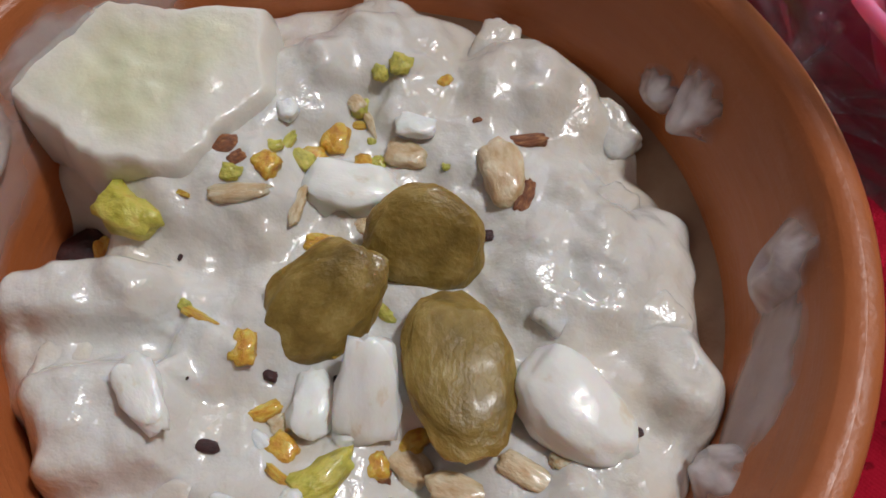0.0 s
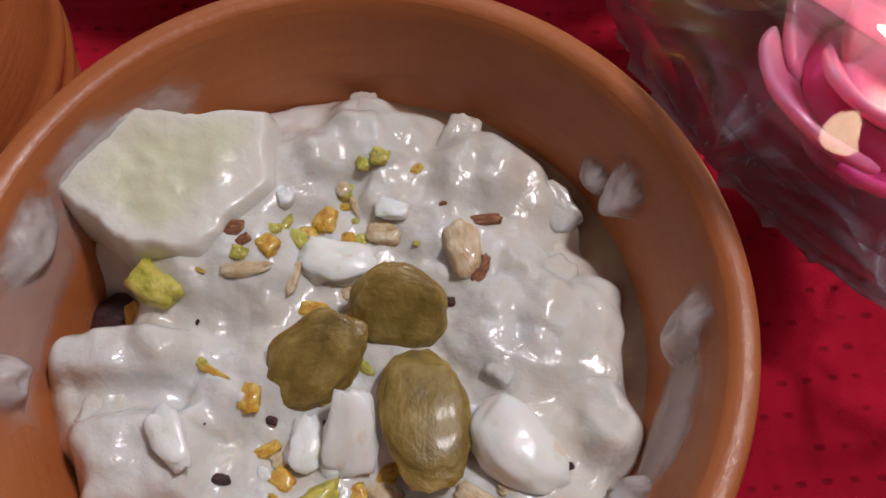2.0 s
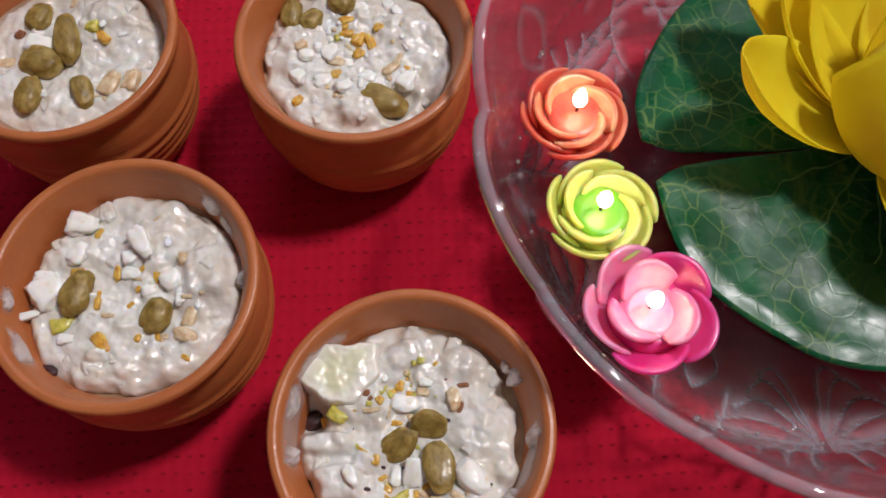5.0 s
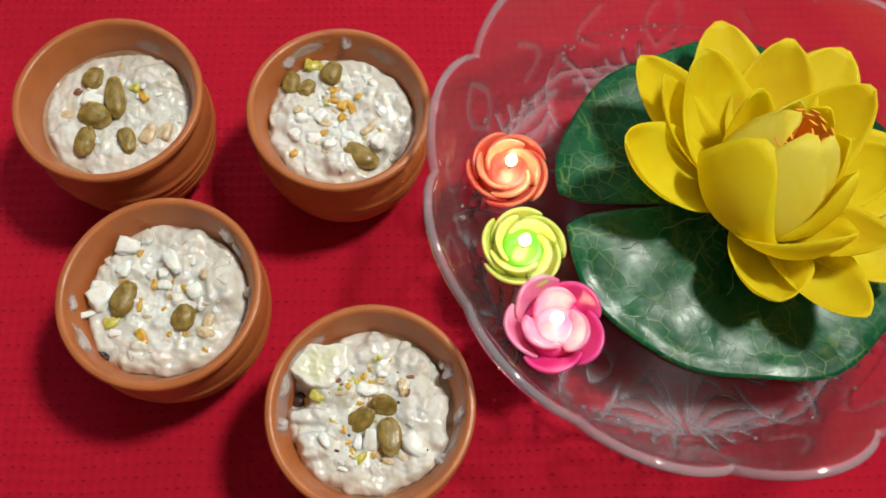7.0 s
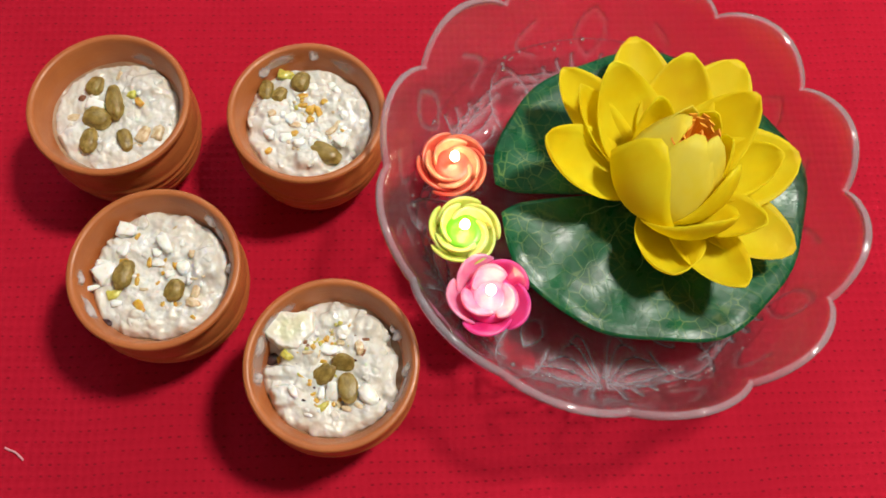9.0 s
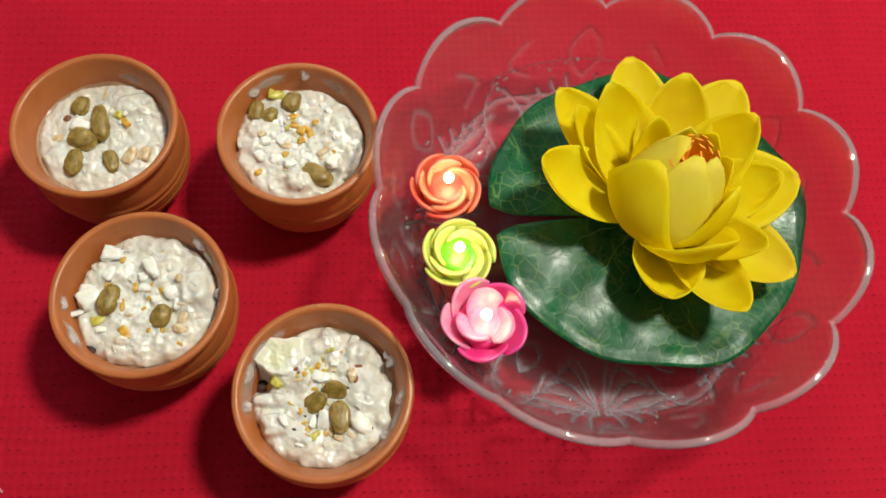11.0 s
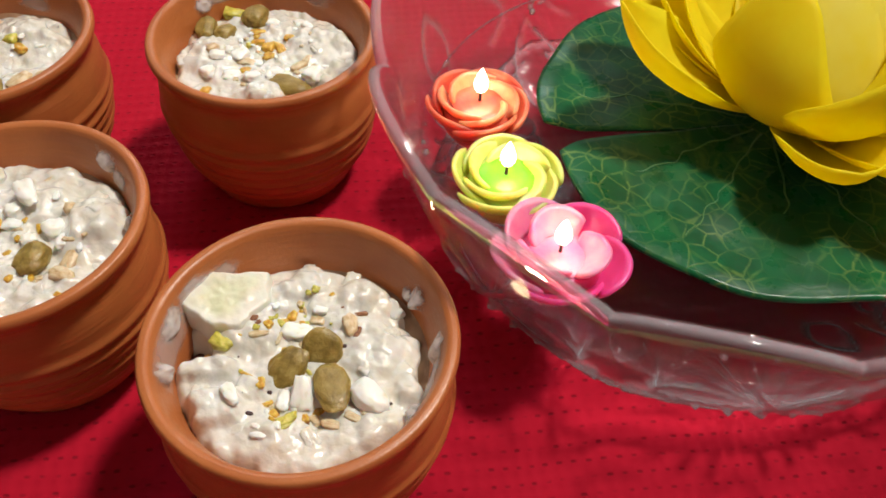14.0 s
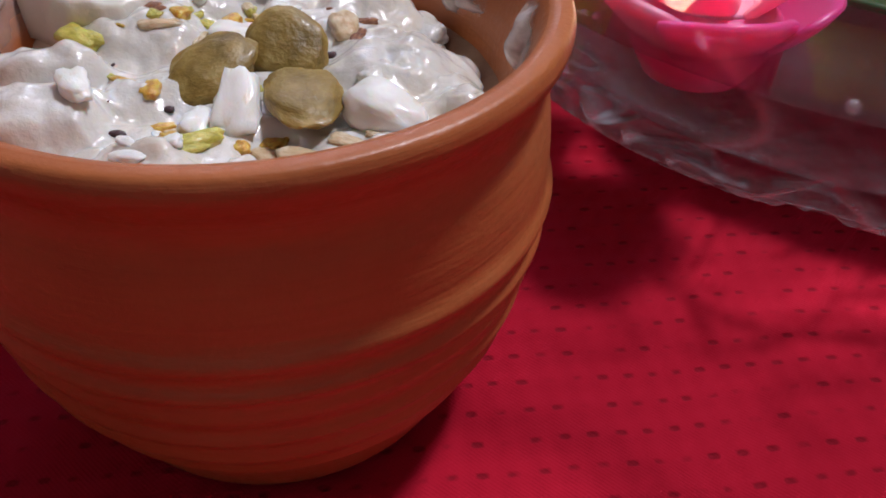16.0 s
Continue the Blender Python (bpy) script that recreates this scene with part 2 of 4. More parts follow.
# the toppings' meshes are unit lumps, so their grain is set per lump
RAISIN = mottled("raisin_skin", [(0.32, (0.18, 0.115, 0.018)), (0.5, (0.29, 0.195, 0.040)), (0.68, (0.43, 0.315, 0.10))], 1.6, 0.45, 4.0, 0.0007, 0.5, 0.12)
CASHEW = mottled("cashew_white", [(0.24, (0.74, 0.62, 0.45)), (0.36, (0.88, 0.86, 0.79)), (0.7, (0.93, 0.92, 0.89))], 1.3, 0.35, 2.0, 0.0003, 0.4, 0.2)
TAN = mottled("almond_flesh", [(0.3, (0.50, 0.31, 0.14)), (0.5, (0.68, 0.52, 0.32)), (0.7, (0.78, 0.68, 0.50))], 1.6, 0.35, 3.5, 0.0006, 0.4, 0.3)
BROWN = mottled("almond_skin", [(0.3, (0.10, 0.028, 0.014)), (0.55, (0.26, 0.09, 0.03)), (0.75, (0.50, 0.26, 0.10))], 2.2, 0.45, 5.0, 0.0006)
ORANGE = mottled("pistachio_orange", [(0.3, (0.52, 0.20, 0.015)), (0.5, (0.70, 0.40, 0.04)), (0.7, (0.74, 0.60, 0.14))], 1.5, 0.32, 3.5, 0.0007, 0.4, 0.4)
GREEN = mottled("pistachio_green", [(0.3, (0.34, 0.30, 0.03)), (0.5, (0.60, 0.54, 0.09)), (0.66, (0.70, 0.58, 0.14)), (0.8, (0.58, 0.26, 0.05))], 1.5, 0.35, 3.5, 0.0007, 0.4, 0.3)
DARK = mottled("dark_seed", [(0.3, (0.018, 0.006, 0.006)), (0.7, (0.07, 0.018, 0.018))], 2.0, 0.35, 4.0, 0.0004)
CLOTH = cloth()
GLASS = clear("cut_glass", 1.46, (0.99, 0.985, 0.997), 0.955, 0.035, 0.022, True)
WATER = clear("water", 1.33, (0.995, 0.997, 0.997), 0.97, 0.008)
BUBBLE = clear("bubble_skin", 1.33, (0.99, 0.99, 0.99), 0.6, 0.25, 0.08)
LILY = lily()
VEIN = mottled("pad_vein", [(0.3, (0.02, 0.11, 0.035)), (0.6, (0.07, 0.18, 0.05)), (0.8, (0.15, 0.22, 0.06))], 120, 0.4, 400, 0.0003)
YELLOW = petal_yellow("yellow_foam", (0.95, 0.79, 0.012), (0.97, 0.88, 0.03))
PALE = petal_yellow("lemon_foam", (0.95, 0.83, 0.06), (0.97, 0.90, 0.16))
STAMEN = mottled("orange_stamen", [(0.3, (0.80, 0.26, 0.01)), (0.7, (0.92, 0.45, 0.03))], 200, 0.6, 600, 0.0006)
FLAME = glow("candle_flame", (1.0, 0.74, 0.42), 36.0)
WICK = plain("charred_wick", (0.05, 0.02, 0.02), 0.9)
WALL = plain("wall_paint", (0.50, 0.49, 0.48))
CEILING = plain("ceiling_paint", (0.85, 0.85, 0.85))
TUBE = glow("lamp_tube", (0.86, 0.92, 1.0), 62.0)
FLOOR = plain("floor_tile", (0.5, 0.46, 0.42), 0.4)
WOOD = plain("table_wood", (0.25, 0.13, 0.06), 0.5)
HOUSING = plain("lamp_housing", (0.75, 0.75, 0.75), 0.4)


# ---------------------------------------------------------------- mesh helpers
def mesh_of(name, verts, faces, mat, smooth=True):
    me = bpy.data.meshes.new(name)
    me.from_pydata([tuple(map(float, v)) for v in verts], [], faces)
    me.materials.append(mat)
    bm = bmesh.new()
    bm.from_mesh(me)
    bmesh.ops.recalc_face_normals(bm, faces=bm.faces)
    bm.to_mesh(me)
    bm.free()
    me.polygons.foreach_set("use_smooth", [smooth] * len(me.polygons))
    me.update()
    return me


def piece(name, me, parent=None, label=""):
    ob = new(name, me)
    if parent:
        ob.parent = parent
    return tagged(ob, label)


def grid_faces(n, m, closed=False, start=0):
    return [(start + i * m + j, start + (i + 1) * m + j, start + (i + 1) * m + (j + 1) % m, start + i * m + (j + 1) % m)
            for i in range(n - 1) for j in range(m if closed else m - 1)]


def lathe(profile, steps, wave=None, caps=(0, -1)):
    """A ring surface from (radius, height) pairs; wave(angle, k) may give an added (radius, height)."""
    verts = []
    for k, (r, z) in enumerate(profile):
        for j in range(steps):
            a = 2 * math.pi * j / steps
            dr, dz = wave(a, k) if wave else (0, 0)
            verts.append(((r + dr) * math.cos(a), (r + dr) * math.sin(a), z + dz))
    faces = grid_faces(len(profile), steps, True)
    for ring in (k % len(profile) for k in caps):
        c = len(verts)
        verts.append((0, 0, profile[ring][1]))
        faces += [(ring * steps + j, ring * steps + (j + 1) % steps, c) for j in range(steps)]
    return verts, faces


def sheet(P, thick):
    """A closed thin solid from a grid of points (n, m, 3); thick is an (n, m) array."""
    n, m, _ = P.shape
    du, dv = np.gradient(P, axis=0), np.gradient(P, axis=1)
    nor = np.cross(du, dv)
    nor /= np.maximum(np.linalg.norm(nor, axis=2, keepdims=True), 1e-9)
    top, low = P + nor * thick[..., None] / 2, P - nor * thick[..., None] / 2
    verts = np.concatenate([top.reshape(-1, 3), low.reshape(-1, 3)])
    k = n * m
    f = grid_faces(n, m) + [q[::-1] for q in grid_faces(n, m, False, k)]
    for i in range(n - 1):
        f += [(i * m, (i + 1) * m, k + (i + 1) * m, k + i * m), (i * m + m - 1, k + i * m + m - 1, k + (i + 1) * m + m - 1, (i + 1) * m + m - 1)]
    for j in range(m - 1):
        f += [(j, k + j, k + j + 1, j + 1), ((n - 1) * m + j, (n - 1) * m + j + 1, k + (n - 1) * m + j + 1, k + (n - 1) * m + j)]
    return verts, f


def spline(points, count):
    """A smooth curve through (a, b) pairs, Catmull-Rom."""
    p = np.array([points[0], *points, points[-1]], float)
    out = []
    for t in np.linspace(0, len(points) - 1 - 1e-6, count):
        i, u = int(t), t - int(t)
        a, b, c, d = p[i], p[i + 1], p[i + 2], p[i + 3]
        out.append(0.5 * (2 * b + (c - a) * u + (2 * a - 5 * b + 4 * c - d) * u ** 2 + (3 * b - a - 3 * c + d) * u ** 3))
    return np.array(out)


def box(name, size, at, mat, kind="", parent=None, bevel=0.0):
    bm = bmesh.new()
    bmesh.ops.create_cube(bm, size=1.0, matrix=Matrix.Diagonal((*size, 1)))
    if bevel:
        bmesh.ops.bevel(bm, geom=bm.edges[:], offset=bevel, segments=2, affect="EDGES")
    me = bpy.data.meshes.new(name)
    bm.to_mesh(me)
    bm.free()
    me.materials.append(mat)
    ob = piece(name, me, parent)
    ob.location = at
    return tagged(ob, kind=kind)


def nz(x, y, z=0.0, s=1.0):
    return noise.noise(Vector((x * s, y * s, z * s)))


# ---------------------------------------------------------------- the room and the table
box("floor", (4.4, 4.4, 0.1), (0, 0, -0.80), FLOOR, "structure")
box("ceiling", (4.4, 4.4, 0.1), (0, 0, 1.80), CEILING, "structure")
box("wall_north", (4.4, 0.1, 2.48), (0, 2.15, 0.5), WALL, "structure")
box("wall_south", (4.4, 0.1, 2.48), (0, -2.15, 0.5), WALL, "structure")
box("wall_east", (0.1, 4.18, 2.48), (2.15, 0, 0.5), WALL, "structure")
box("wall_west", (0.1, 4.18, 2.48), (-2.15, 0, 0.5), WALL, "structure")

table = tagged(new("table"), "dark wooden table hidden under a red cloth", "table")
table.location = (0.05, 0.1, -0.75)
top = box("tabletop", (1.5, 1.1, 0.03), (0, 0, 0.732), WOOD, parent=table, bevel=0.004)
for sx in (-1, 1):
    for sy in (-1, 1):
        box("leg", (0.06, 0.06, 0.716), (sx * 0.66, sy * 0.46, 0.358), WOOD, parent=table, bevel=0.004)

fixture = tagged(new("ceiling_lamp"), "square white ceiling lamp", "lamp")
fixture.location = (0.72, 0.34, 1.735)
box("housing", (0.20, 0.20, 0.05), (0, 0, -0.01), HOUSING, parent=fixture, bevel=0.01)

tube_lamp = tagged(new("tube_lamp"), "long white tube lamp on the wall", "lamp")
tube_lamp.location = (-0.1, 2.08, 1.42)
box("housing", (1.26, 0.04, 0.06), (0, 0, 0), HOUSING, parent=tube_lamp, bevel=0.008)
tube = piece("tube", mesh_of("tube", *lathe([(0.016, -0.59), (0.018, -0.585), (0.018, 0.585), (0.016, 0.59)], 20), TUBE), tube_lamp, "glowing cool white tube")
tube.matrix_local = pose(0, -0.045, 0, 0, 90, 0)


def crease(x, y):
    """Soft ironing folds and waves of the cloth."""
    d1 = (y - 0.072 - 0.012 * x) / 0.006
    d2 = (x - 0.335 - 0.05 * y) / 0.007
    d3 = (y - 0.335 - 0.01 * x) / 0.006
    h = 0.0010 * (math.exp(-d1 * d1) + math.exp(-d2 * d2) + math.exp(-d3 * d3))
    return h + 0.0007 * nz(x, y, 3.0, 9.0)


def tablecloth():
    xs = np.unique(np.r_[np.linspace(-0.72, -0.32, 25), np.linspace(-0.32, 0.46, 261), np.linspace(0.46, 0.82, 23)])
    ys = np.unique(np.r_[np.linspace(-0.47, -0.22, 20), np.linspace(-0.22, 0.42, 215), np.linspace(0.42, 0.67, 20)])
    P = np.array([[(x, y, -0.0012 + crease(x, y)) for y in ys] for x in xs])
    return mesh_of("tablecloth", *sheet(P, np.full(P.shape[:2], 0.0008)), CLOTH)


tagged(piece("tablecloth", tablecloth()), "crimson red woven cotton tablecloth with small pits", "tablecloth")

# ---------------------------------------------------------------- clay cups
POTS = [(-0.1315, 0.1466), (-0.0206, 0.1446), (-0.0950, 0.0497), (0.0, 0.0)]
OUTER = [(0.0295, 0.0), (0.0315, 0.0012), (0.0345, 0.008), (0.0385, 0.017), (0.0416, 0.027), (0.0432, 0.037), (0.0438, 0.046),
         (0.0433, 0.053), (0.0424, 0.0585), (0.0430, 0.0620), (0.0446, 0.0648), (0.0451, 0.0668), (0.0444, 0.0686), (0.0428, 0.0690)]
INNER = [(0.0414, 0.0684), (0.0405, 0.0668), (0.0392, 0.063), (0.0372, 0.057), (0.0362, 0.050), (0.0360, 0.040), (0.0345, 0.026), (0.0300, 0.012), (0.02, 0.006)]


def wall_radius(z):
    pts = sorted((b, a) for a, b in INNER)
    return float(np.interp(z, [p[0] for p in pts], [p[1] for p in pts]))


def cup_parts():
    """The outer wall with its thrown ridges, the rolled rim and the inner wall of a cup, as three meshes that meet."""
    prof = np.concatenate([spline(OUTER, 150), spline(INNER, 40)])
    ridges = (0.0125, 0.0185, 0.0240, 0.0300, 0.0352, 0.0415)
    for k in range(150):
        z = prof[k, 1]
        prof[k, 0] += sum((0.0012 if n % 3 else 0.0008) * math.exp(-((z - c) / (0.0015 + 0.0005 * (n % 2))) ** 2) for n, c in enumerate(ridges))
    neck = next(k for k in range(150) if prof[k, 1] > 0.0588)
    inside = next(k for k in range(150, 190) if prof[k, 1] < 0.0640)

    def section(name, lo, hi, caps):
        def wave(a, k):
            z = prof[lo + k][1]
            belly = math.exp(-((z - 0.030) / 0.014) ** 2)
            out = 0.00025 * nz(math.cos(a), math.sin(a), z * 40, 1.3)
            return out, 0.00025 * nz(math.cos(a), math.sin(a), 5, 1.1) + 0.0011 * belly * math.sin(a + 0.7)

        return mesh_of(name, *lathe([tuple(p) for p in prof[lo:hi]], 128, wave, caps), CLAY)

    return section("body", 0, neck + 1, (0,)), section("rim", neck, inside + 1, ()), section("inner_wall", inside, 190, (-1,))


CUP = cup_parts()
for i, (x, y) in enumerate(POTS):
    cup = tagged(new("clay_cup"), "orange-brown terracotta cup with thrown ridges, filled with cream dessert", "cup", "clay cups")
    cup.matrix_world = pose(x, y, 0, 0, 0, 73 * i)
    for me in CUP:
        piece(me.name, me, cup)


# ---------------------------------------------------------------- the desserts in the cups
def bump_at(x, y, cx, cy, r, h):
    d = ((x - cx) ** 2 + (y - cy) ** 2) / (r * r)
    return h * math.exp(-d * d)


def block_at(x, y, cx, cy, lx, ly, turn, h):
    c, s = math.cos(radians(turn)), math.sin(radians(turn))
    u, v = ((x - cx) * c + (y - cy) * s) / lx, (-(x - cx) * s + (y - cy) * c) / ly
    d = max(abs(u), abs(v)) * 0.6 + 0.4 * math.hypot(u, v)
    return h / (1 + math.exp(min(60.0, (d - 1) * 13)))


# lumps: (x, y, radius, height); blocks: (x, y, half length, half width, turn, height); all in the cup's own axes
LUMPS = [
    [(0.010, 0.018, 0.014, 0.004), (-0.020, -0.012, 0.010, 0.002), (0.018, -0.012, 0.010, 0.002), (-0.012, 0.010, 0.008, 0.0015), (0.0, -0.024, 0.012, 0.002)],
    [(-0.022, 0.0, 0.010, 0.003), (0.020, 0.012, 0.011, 0.0025), (0.0, -0.022, 0.010, 0.003), (-0.006, 0.022, 0.010, 0.0015), (0.014, -0.02, 0.008, -0.003)],
    [(0.024, 0.004, 0.011, 0.0035), (-0.006, -0.018, 0.014, 0.002), (-0.02, 0.016, 0.010, 0.002), (0.004, 0.022, 0.010, 0.002), (0.016, -0.022, 0.009, 0.002)],
    [(0.0157, 0.0227, 0.0060, 0.0035), (0.0200, 0.0020, 0.0085, 0.0035), (0.0285, 0.0120, 0.0060, -0.0030), (0.0300, -0.0120, 0.0045, 0.0030),
     (0.0020, 0.0290, 0.0060, 0.0020), (-0.0335, 0.0058, 0.0058, -0.0110), (-0.0120, -0.0050, 0.0060, 0.0015), (0.0220, -0.0240, 0.0070, 0.0030),
     (-0.0100, -0.0260, 0.0070, 0.0020), (-0.0330, -0.0180, 0.0040, -0.0050), (0.0050, -0.0190, 0.0040, -0.0025), (-0.0150, 0.0100, 0.0075, 0.0045), (-0.0240, 0.0070, 0.0045, 0.0025), (-0.0080, 0.0210, 0.0060, 0.0035), (0.0100, 0.0140, 0.0050, 0.0015)],
]
BLOCKS = [
    [(0.016, 0.020, 0.009, 0.006, 20, 0.002), (-0.024, -0.016, 0.007, 0.006, 30, 0.002)],
    [(0.002, -0.026, 0.007, 0.005, 10, 0.003), (-0.024, 0.008, 0.007, 0.006, 40, 0.002)],
    [(0.025, 0.006, 0.007, 0.009, 10, 0.003), (0.006, 0.014, 0.009, 0.006, 20, 0.002)],
    [(-0.0275, -0.0030, 0.0085, 0.0034, -2, 0.0045), (-0.0245, -0.0155, 0.0075, 0.0055, 5, 0.0045), (-0.0020, 0.0255, 0.0060, 0.0045, 15, 0.0020)],
]
chunks = random.Random(11)
for many, row in zip((11, 12, 11, 7), BLOCKS):
    for _ in range(many):
        a, r = chunks.uniform(0, 2 * math.pi), 0.032 * math.sqrt(chunks.random())
        row.append((r * math.cos(a), r * math.sin(a), chunks.uniform(0.003, 0.006), chunks.uniform(0.002, 0.004), chunks.uniform(0, 180), chunks.uniform(-0.0008, 0.0017)))
LEVEL = [0.0525, 0.0555, 0.0560, 0.0560]
ROUGH = [0.0014, 0.0017, 0.0016, 0.0013]


def height(i, x, y):
    z = LEVEL[i] + sum(bump_at(x, y, *p) for p in LUMPS[i]) + sum(block_at(x, y, *p) for p in BLOCKS[i])
    o = 7.3 * i
    z += ROUGH[i] * nz(x, y, o, 110) + ROUGH[i] * 0.7 * nz(x, y, o + 1, 230) + ROUGH[i] * 0.28 * nz(x, y, o + 2, 480)
    return z + 0.0018 * max(0.0, nz(x, y, o + 6, 190)) ** 1.5


def edge_radius(i, a):
    r = 0.0366 + 0.0008 * math.sin(3 * a + i) + 0.0022 * nz(math.cos(a), math.sin(a), i * 3.1, 3.0) + 0.0010 * nz(math.cos(a), math.sin(a), i * 5.3, 9.0)
    if i == 3:
        r -= 0.0032 * math.exp(-((a - 0.10) / 0.70) ** 2) + 0.0018 * math.exp(-((a - 1.4) / 0.5) ** 2)
        r += 0.0025 * math.exp(-((a - 2.8) / 0.4) ** 2) + 0.0016 * math.exp(-((a + 0.42) / 0.10) ** 2)
    return min(r, 0.0380)


def dessert_mesh(i, rings, steps):
    verts = []
    for k in range(rings + 1):
        u = k / rings
        for j in range(steps):
            a = 2 * math.pi * j / steps
            a = a - 2 * math.pi if a > math.pi else a
            r = edge_radius(i, a) * max(u, 0.004)
            x, y = r * math.cos(a), r * math.sin(a)
            fall = max(0.0, (u - 0.90) / 0.10)
            verts.append((x, y, height(i, x, y) - 0.0045 * fall ** 2.2 * (0.75 + 0.5 * nz(math.cos(a), math.sin(a), i, 4))))
    n = len(verts)
    for j in range(steps):
        x, y, z = verts[n - steps + j]
        verts.append((x * 0.95, y * 0.95, 0.020))
    faces = grid_faces(rings + 2, steps, True)
    faces += [tuple(range(steps)), tuple(range(n, n + steps))]
    return mesh_of("cream_dessert", verts, faces, CREAM)


DESSERTS = []
for i, (x, y) in enumerate(POTS):
    fine = (120, 330) if i == 3 else (72, 210)
    ob = tagged(piece("cream_dessert", dessert_mesh(i, *fine)), "lumpy off-white cream dessert with fruit chunks in a clay cup", "dessert", "desserts")
    ob.location = (x, y, 0)
    DESSERTS.append(ob)


# ---------------------------------------------------------------- toppings
def blob_mesh(name, mat, seed, sub, rough, square=0.0, wrinkle=0.0, taper=0.0, bend=0.0):
    """A unit lump along x: rough by noise, squared off like a cut cube, wrinkled lengthwise, tapered, bent like a kidney."""
    bm = bmesh.new()
    bmesh.ops.create_icosphere(bm, subdivisions=sub, radius=1.0)
    for v in bm.verts:
        p = v.co.copy()
        if square:
            m = max(abs(p.x), abs(p.y), abs(p.z))
            p = p.lerp(p / m * 0.8, square)
        a = math.atan2(p.z, p.y)
        k = 1 + rough * noise.noise(p * 1.7 + Vector((seed * 3.7, seed, 0))) + rough * 0.5 * noise.noise(p * 4 + Vector((seed, 0, 2)))
        k += wrinkle * math.sin(a * 9 + 2.5 * noise.noise(p * 1.5 + Vector((0, seed, 0)))) * (1 - p.x * p.x)
        p *= k
        p.y *= 1 - taper * p.x
        p.z *= 1 - taper * 0.6 * p.x
        p.y += bend * p.x * p.x
        v.co = p
    me = bpy.data.meshes.new(name)
    bm.to_mesh(me)
    bm.free()
    me.materials.append(mat)
    me.polygons.foreach_set("use_smooth", [sub > 2 or square < 0.4] * len(me.polygons))
    return me


RAISINS = [blob_mesh("raisin", RAISIN, s, 4, 0.13, 0.1, 0.014, 0.08) for s in range(4)]
NUTS = [blob_mesh("cashew_piece", CASHEW, s, 3, 0.28, 0.5, 0.0, 0.25, 0.15) for s in range(5)]
KIDNEY = blob_mesh("cashew", CASHEW, 9, 4, 0.10, 0.15, 0.0, 0.15, 0.18)
CHIPS = {"orange": [blob_mesh("pistachio_chip", ORANGE, s, 3, 0.26, 0.55, 0.0, 0.15) for s in range(4)],
         "green": [blob_mesh("pistachio_chip", GREEN, s + 5, 3, 0.28, 0.4, 0.0, 0.2, 0.15) for s in range(4)],
         "tan": [blob_mesh("almond_sliver", TAN, s + 11, 3, 0.24, 0.4, 0.0, 0.15) for s in range(4)],
         "brown": [blob_mesh("almond_flake", BROWN, s + 17, 3, 0.3, 0.5) for s in range(3)],
         "dark": [blob_mesh("seed", DARK, s + 23, 2, 0.3, 0.2) for s in range(3)]}
TEXT = {"raisin": ("plump olive-brown golden raisin on the cream", "raisin", "raisins on the desserts"),
        "nut": ("chopped white cashew piece on the cream", "nut", "cashew pieces on the desserts"),
        "kidney": ("halved ivory cashew with tan underside on the cream", "nut", "cashew pieces on the desserts"),
        "orange": ("small orange pistachio chip on the cream", "nut", "pistachio chips on the desserts"),
        "green": ("yellow-green pistachio chip on the cream", "nut", "pistachio chips on the desserts"),
        "tan": ("pale tan almond sliver in the cream", "nut", "almond slivers on the desserts"),
        "brown": ("brown almond skin flake on the cream", "nut", "almond slivers on the desserts"),
        "dark": ("tiny dark seed on the cream", "seed", "seeds on the desserts")}
count = 0
TAKEN = [[], [], [], []]


def topping(pot, kind, x, y, length, width, turn, rise=0.0, thick=0.0, lean=0.0, tilt=0.0):
    """One topping at (x, y) in the cup's axes; sizes in millimetres, turn in degrees; tilt faces it to the south."""
    global count
    count += 1
    me = {"raisin": RAISINS, "nut": NUTS, "kidney": [KIDNEY]}.get(kind) or CHIPS[kind]
    me = me[count % len(me)]
    ob = piece(me.name, me)
    thick = thick or {"raisin": 0.75, "nut": 0.6, "kidney": 0.8}.get(kind, 0.7) * min(width, length)
    px, py = POTS[pot]
    z = height(pot, x, y) + (rise + thick * (0.12 if kind in ("raisin", "nut", "kidney", "dark") else -0.08)) / 1000
    TAKEN[pot].append((x, y, 0.35 * (length + width) / 2000))
    ob.matrix_world = Matrix.Translation((px + x, py + y, z)) @ pose(0, 0, 0, tilt) @ pose(0, 0, 0, 14 * nz(x, y, count, 900), lean + 10 * nz(y, x, count, 900), turn) @ Matrix.Diagonal((length / 2000, width / 2000, thick / 2000, 1))
    return tagged(ob, *TEXT[kind])


topping(3, "raisin", -0.0042, -0.0042, 13.4, 9.8, 42, 1.6, 3.4, tilt=28)
topping(3, "raisin", 0.0053, 0.0016, 12.6, 11.6, -22, 2.6, 3.6, tilt=36)
topping(3, "raisin", 0.0084, -0.0112, 16.6, 11.0, -80, 1.0, 3.6, tilt=-4)
topping(3, "nut", -0.0022, 0.0089, 10.8, 6.7, -9, 0.6)
topping(3, "nut", 0.0001, -0.0124, 11.4, 6.0, 86, 1.6, tilt=28)
topping(3, "nut", -0.0052, -0.0134, 7.1, 4.5, 83)
topping(3, "kidney", 0.0187, -0.0149, 13.1, 8.9, -50, 0.6)
topping(3, "nut", -0.0193, -0.0140, 7.9, 4.2, -60, 0.3)
topping(3, "nut", -0.0089, 0.0169, 2.6, 2.7, 24)
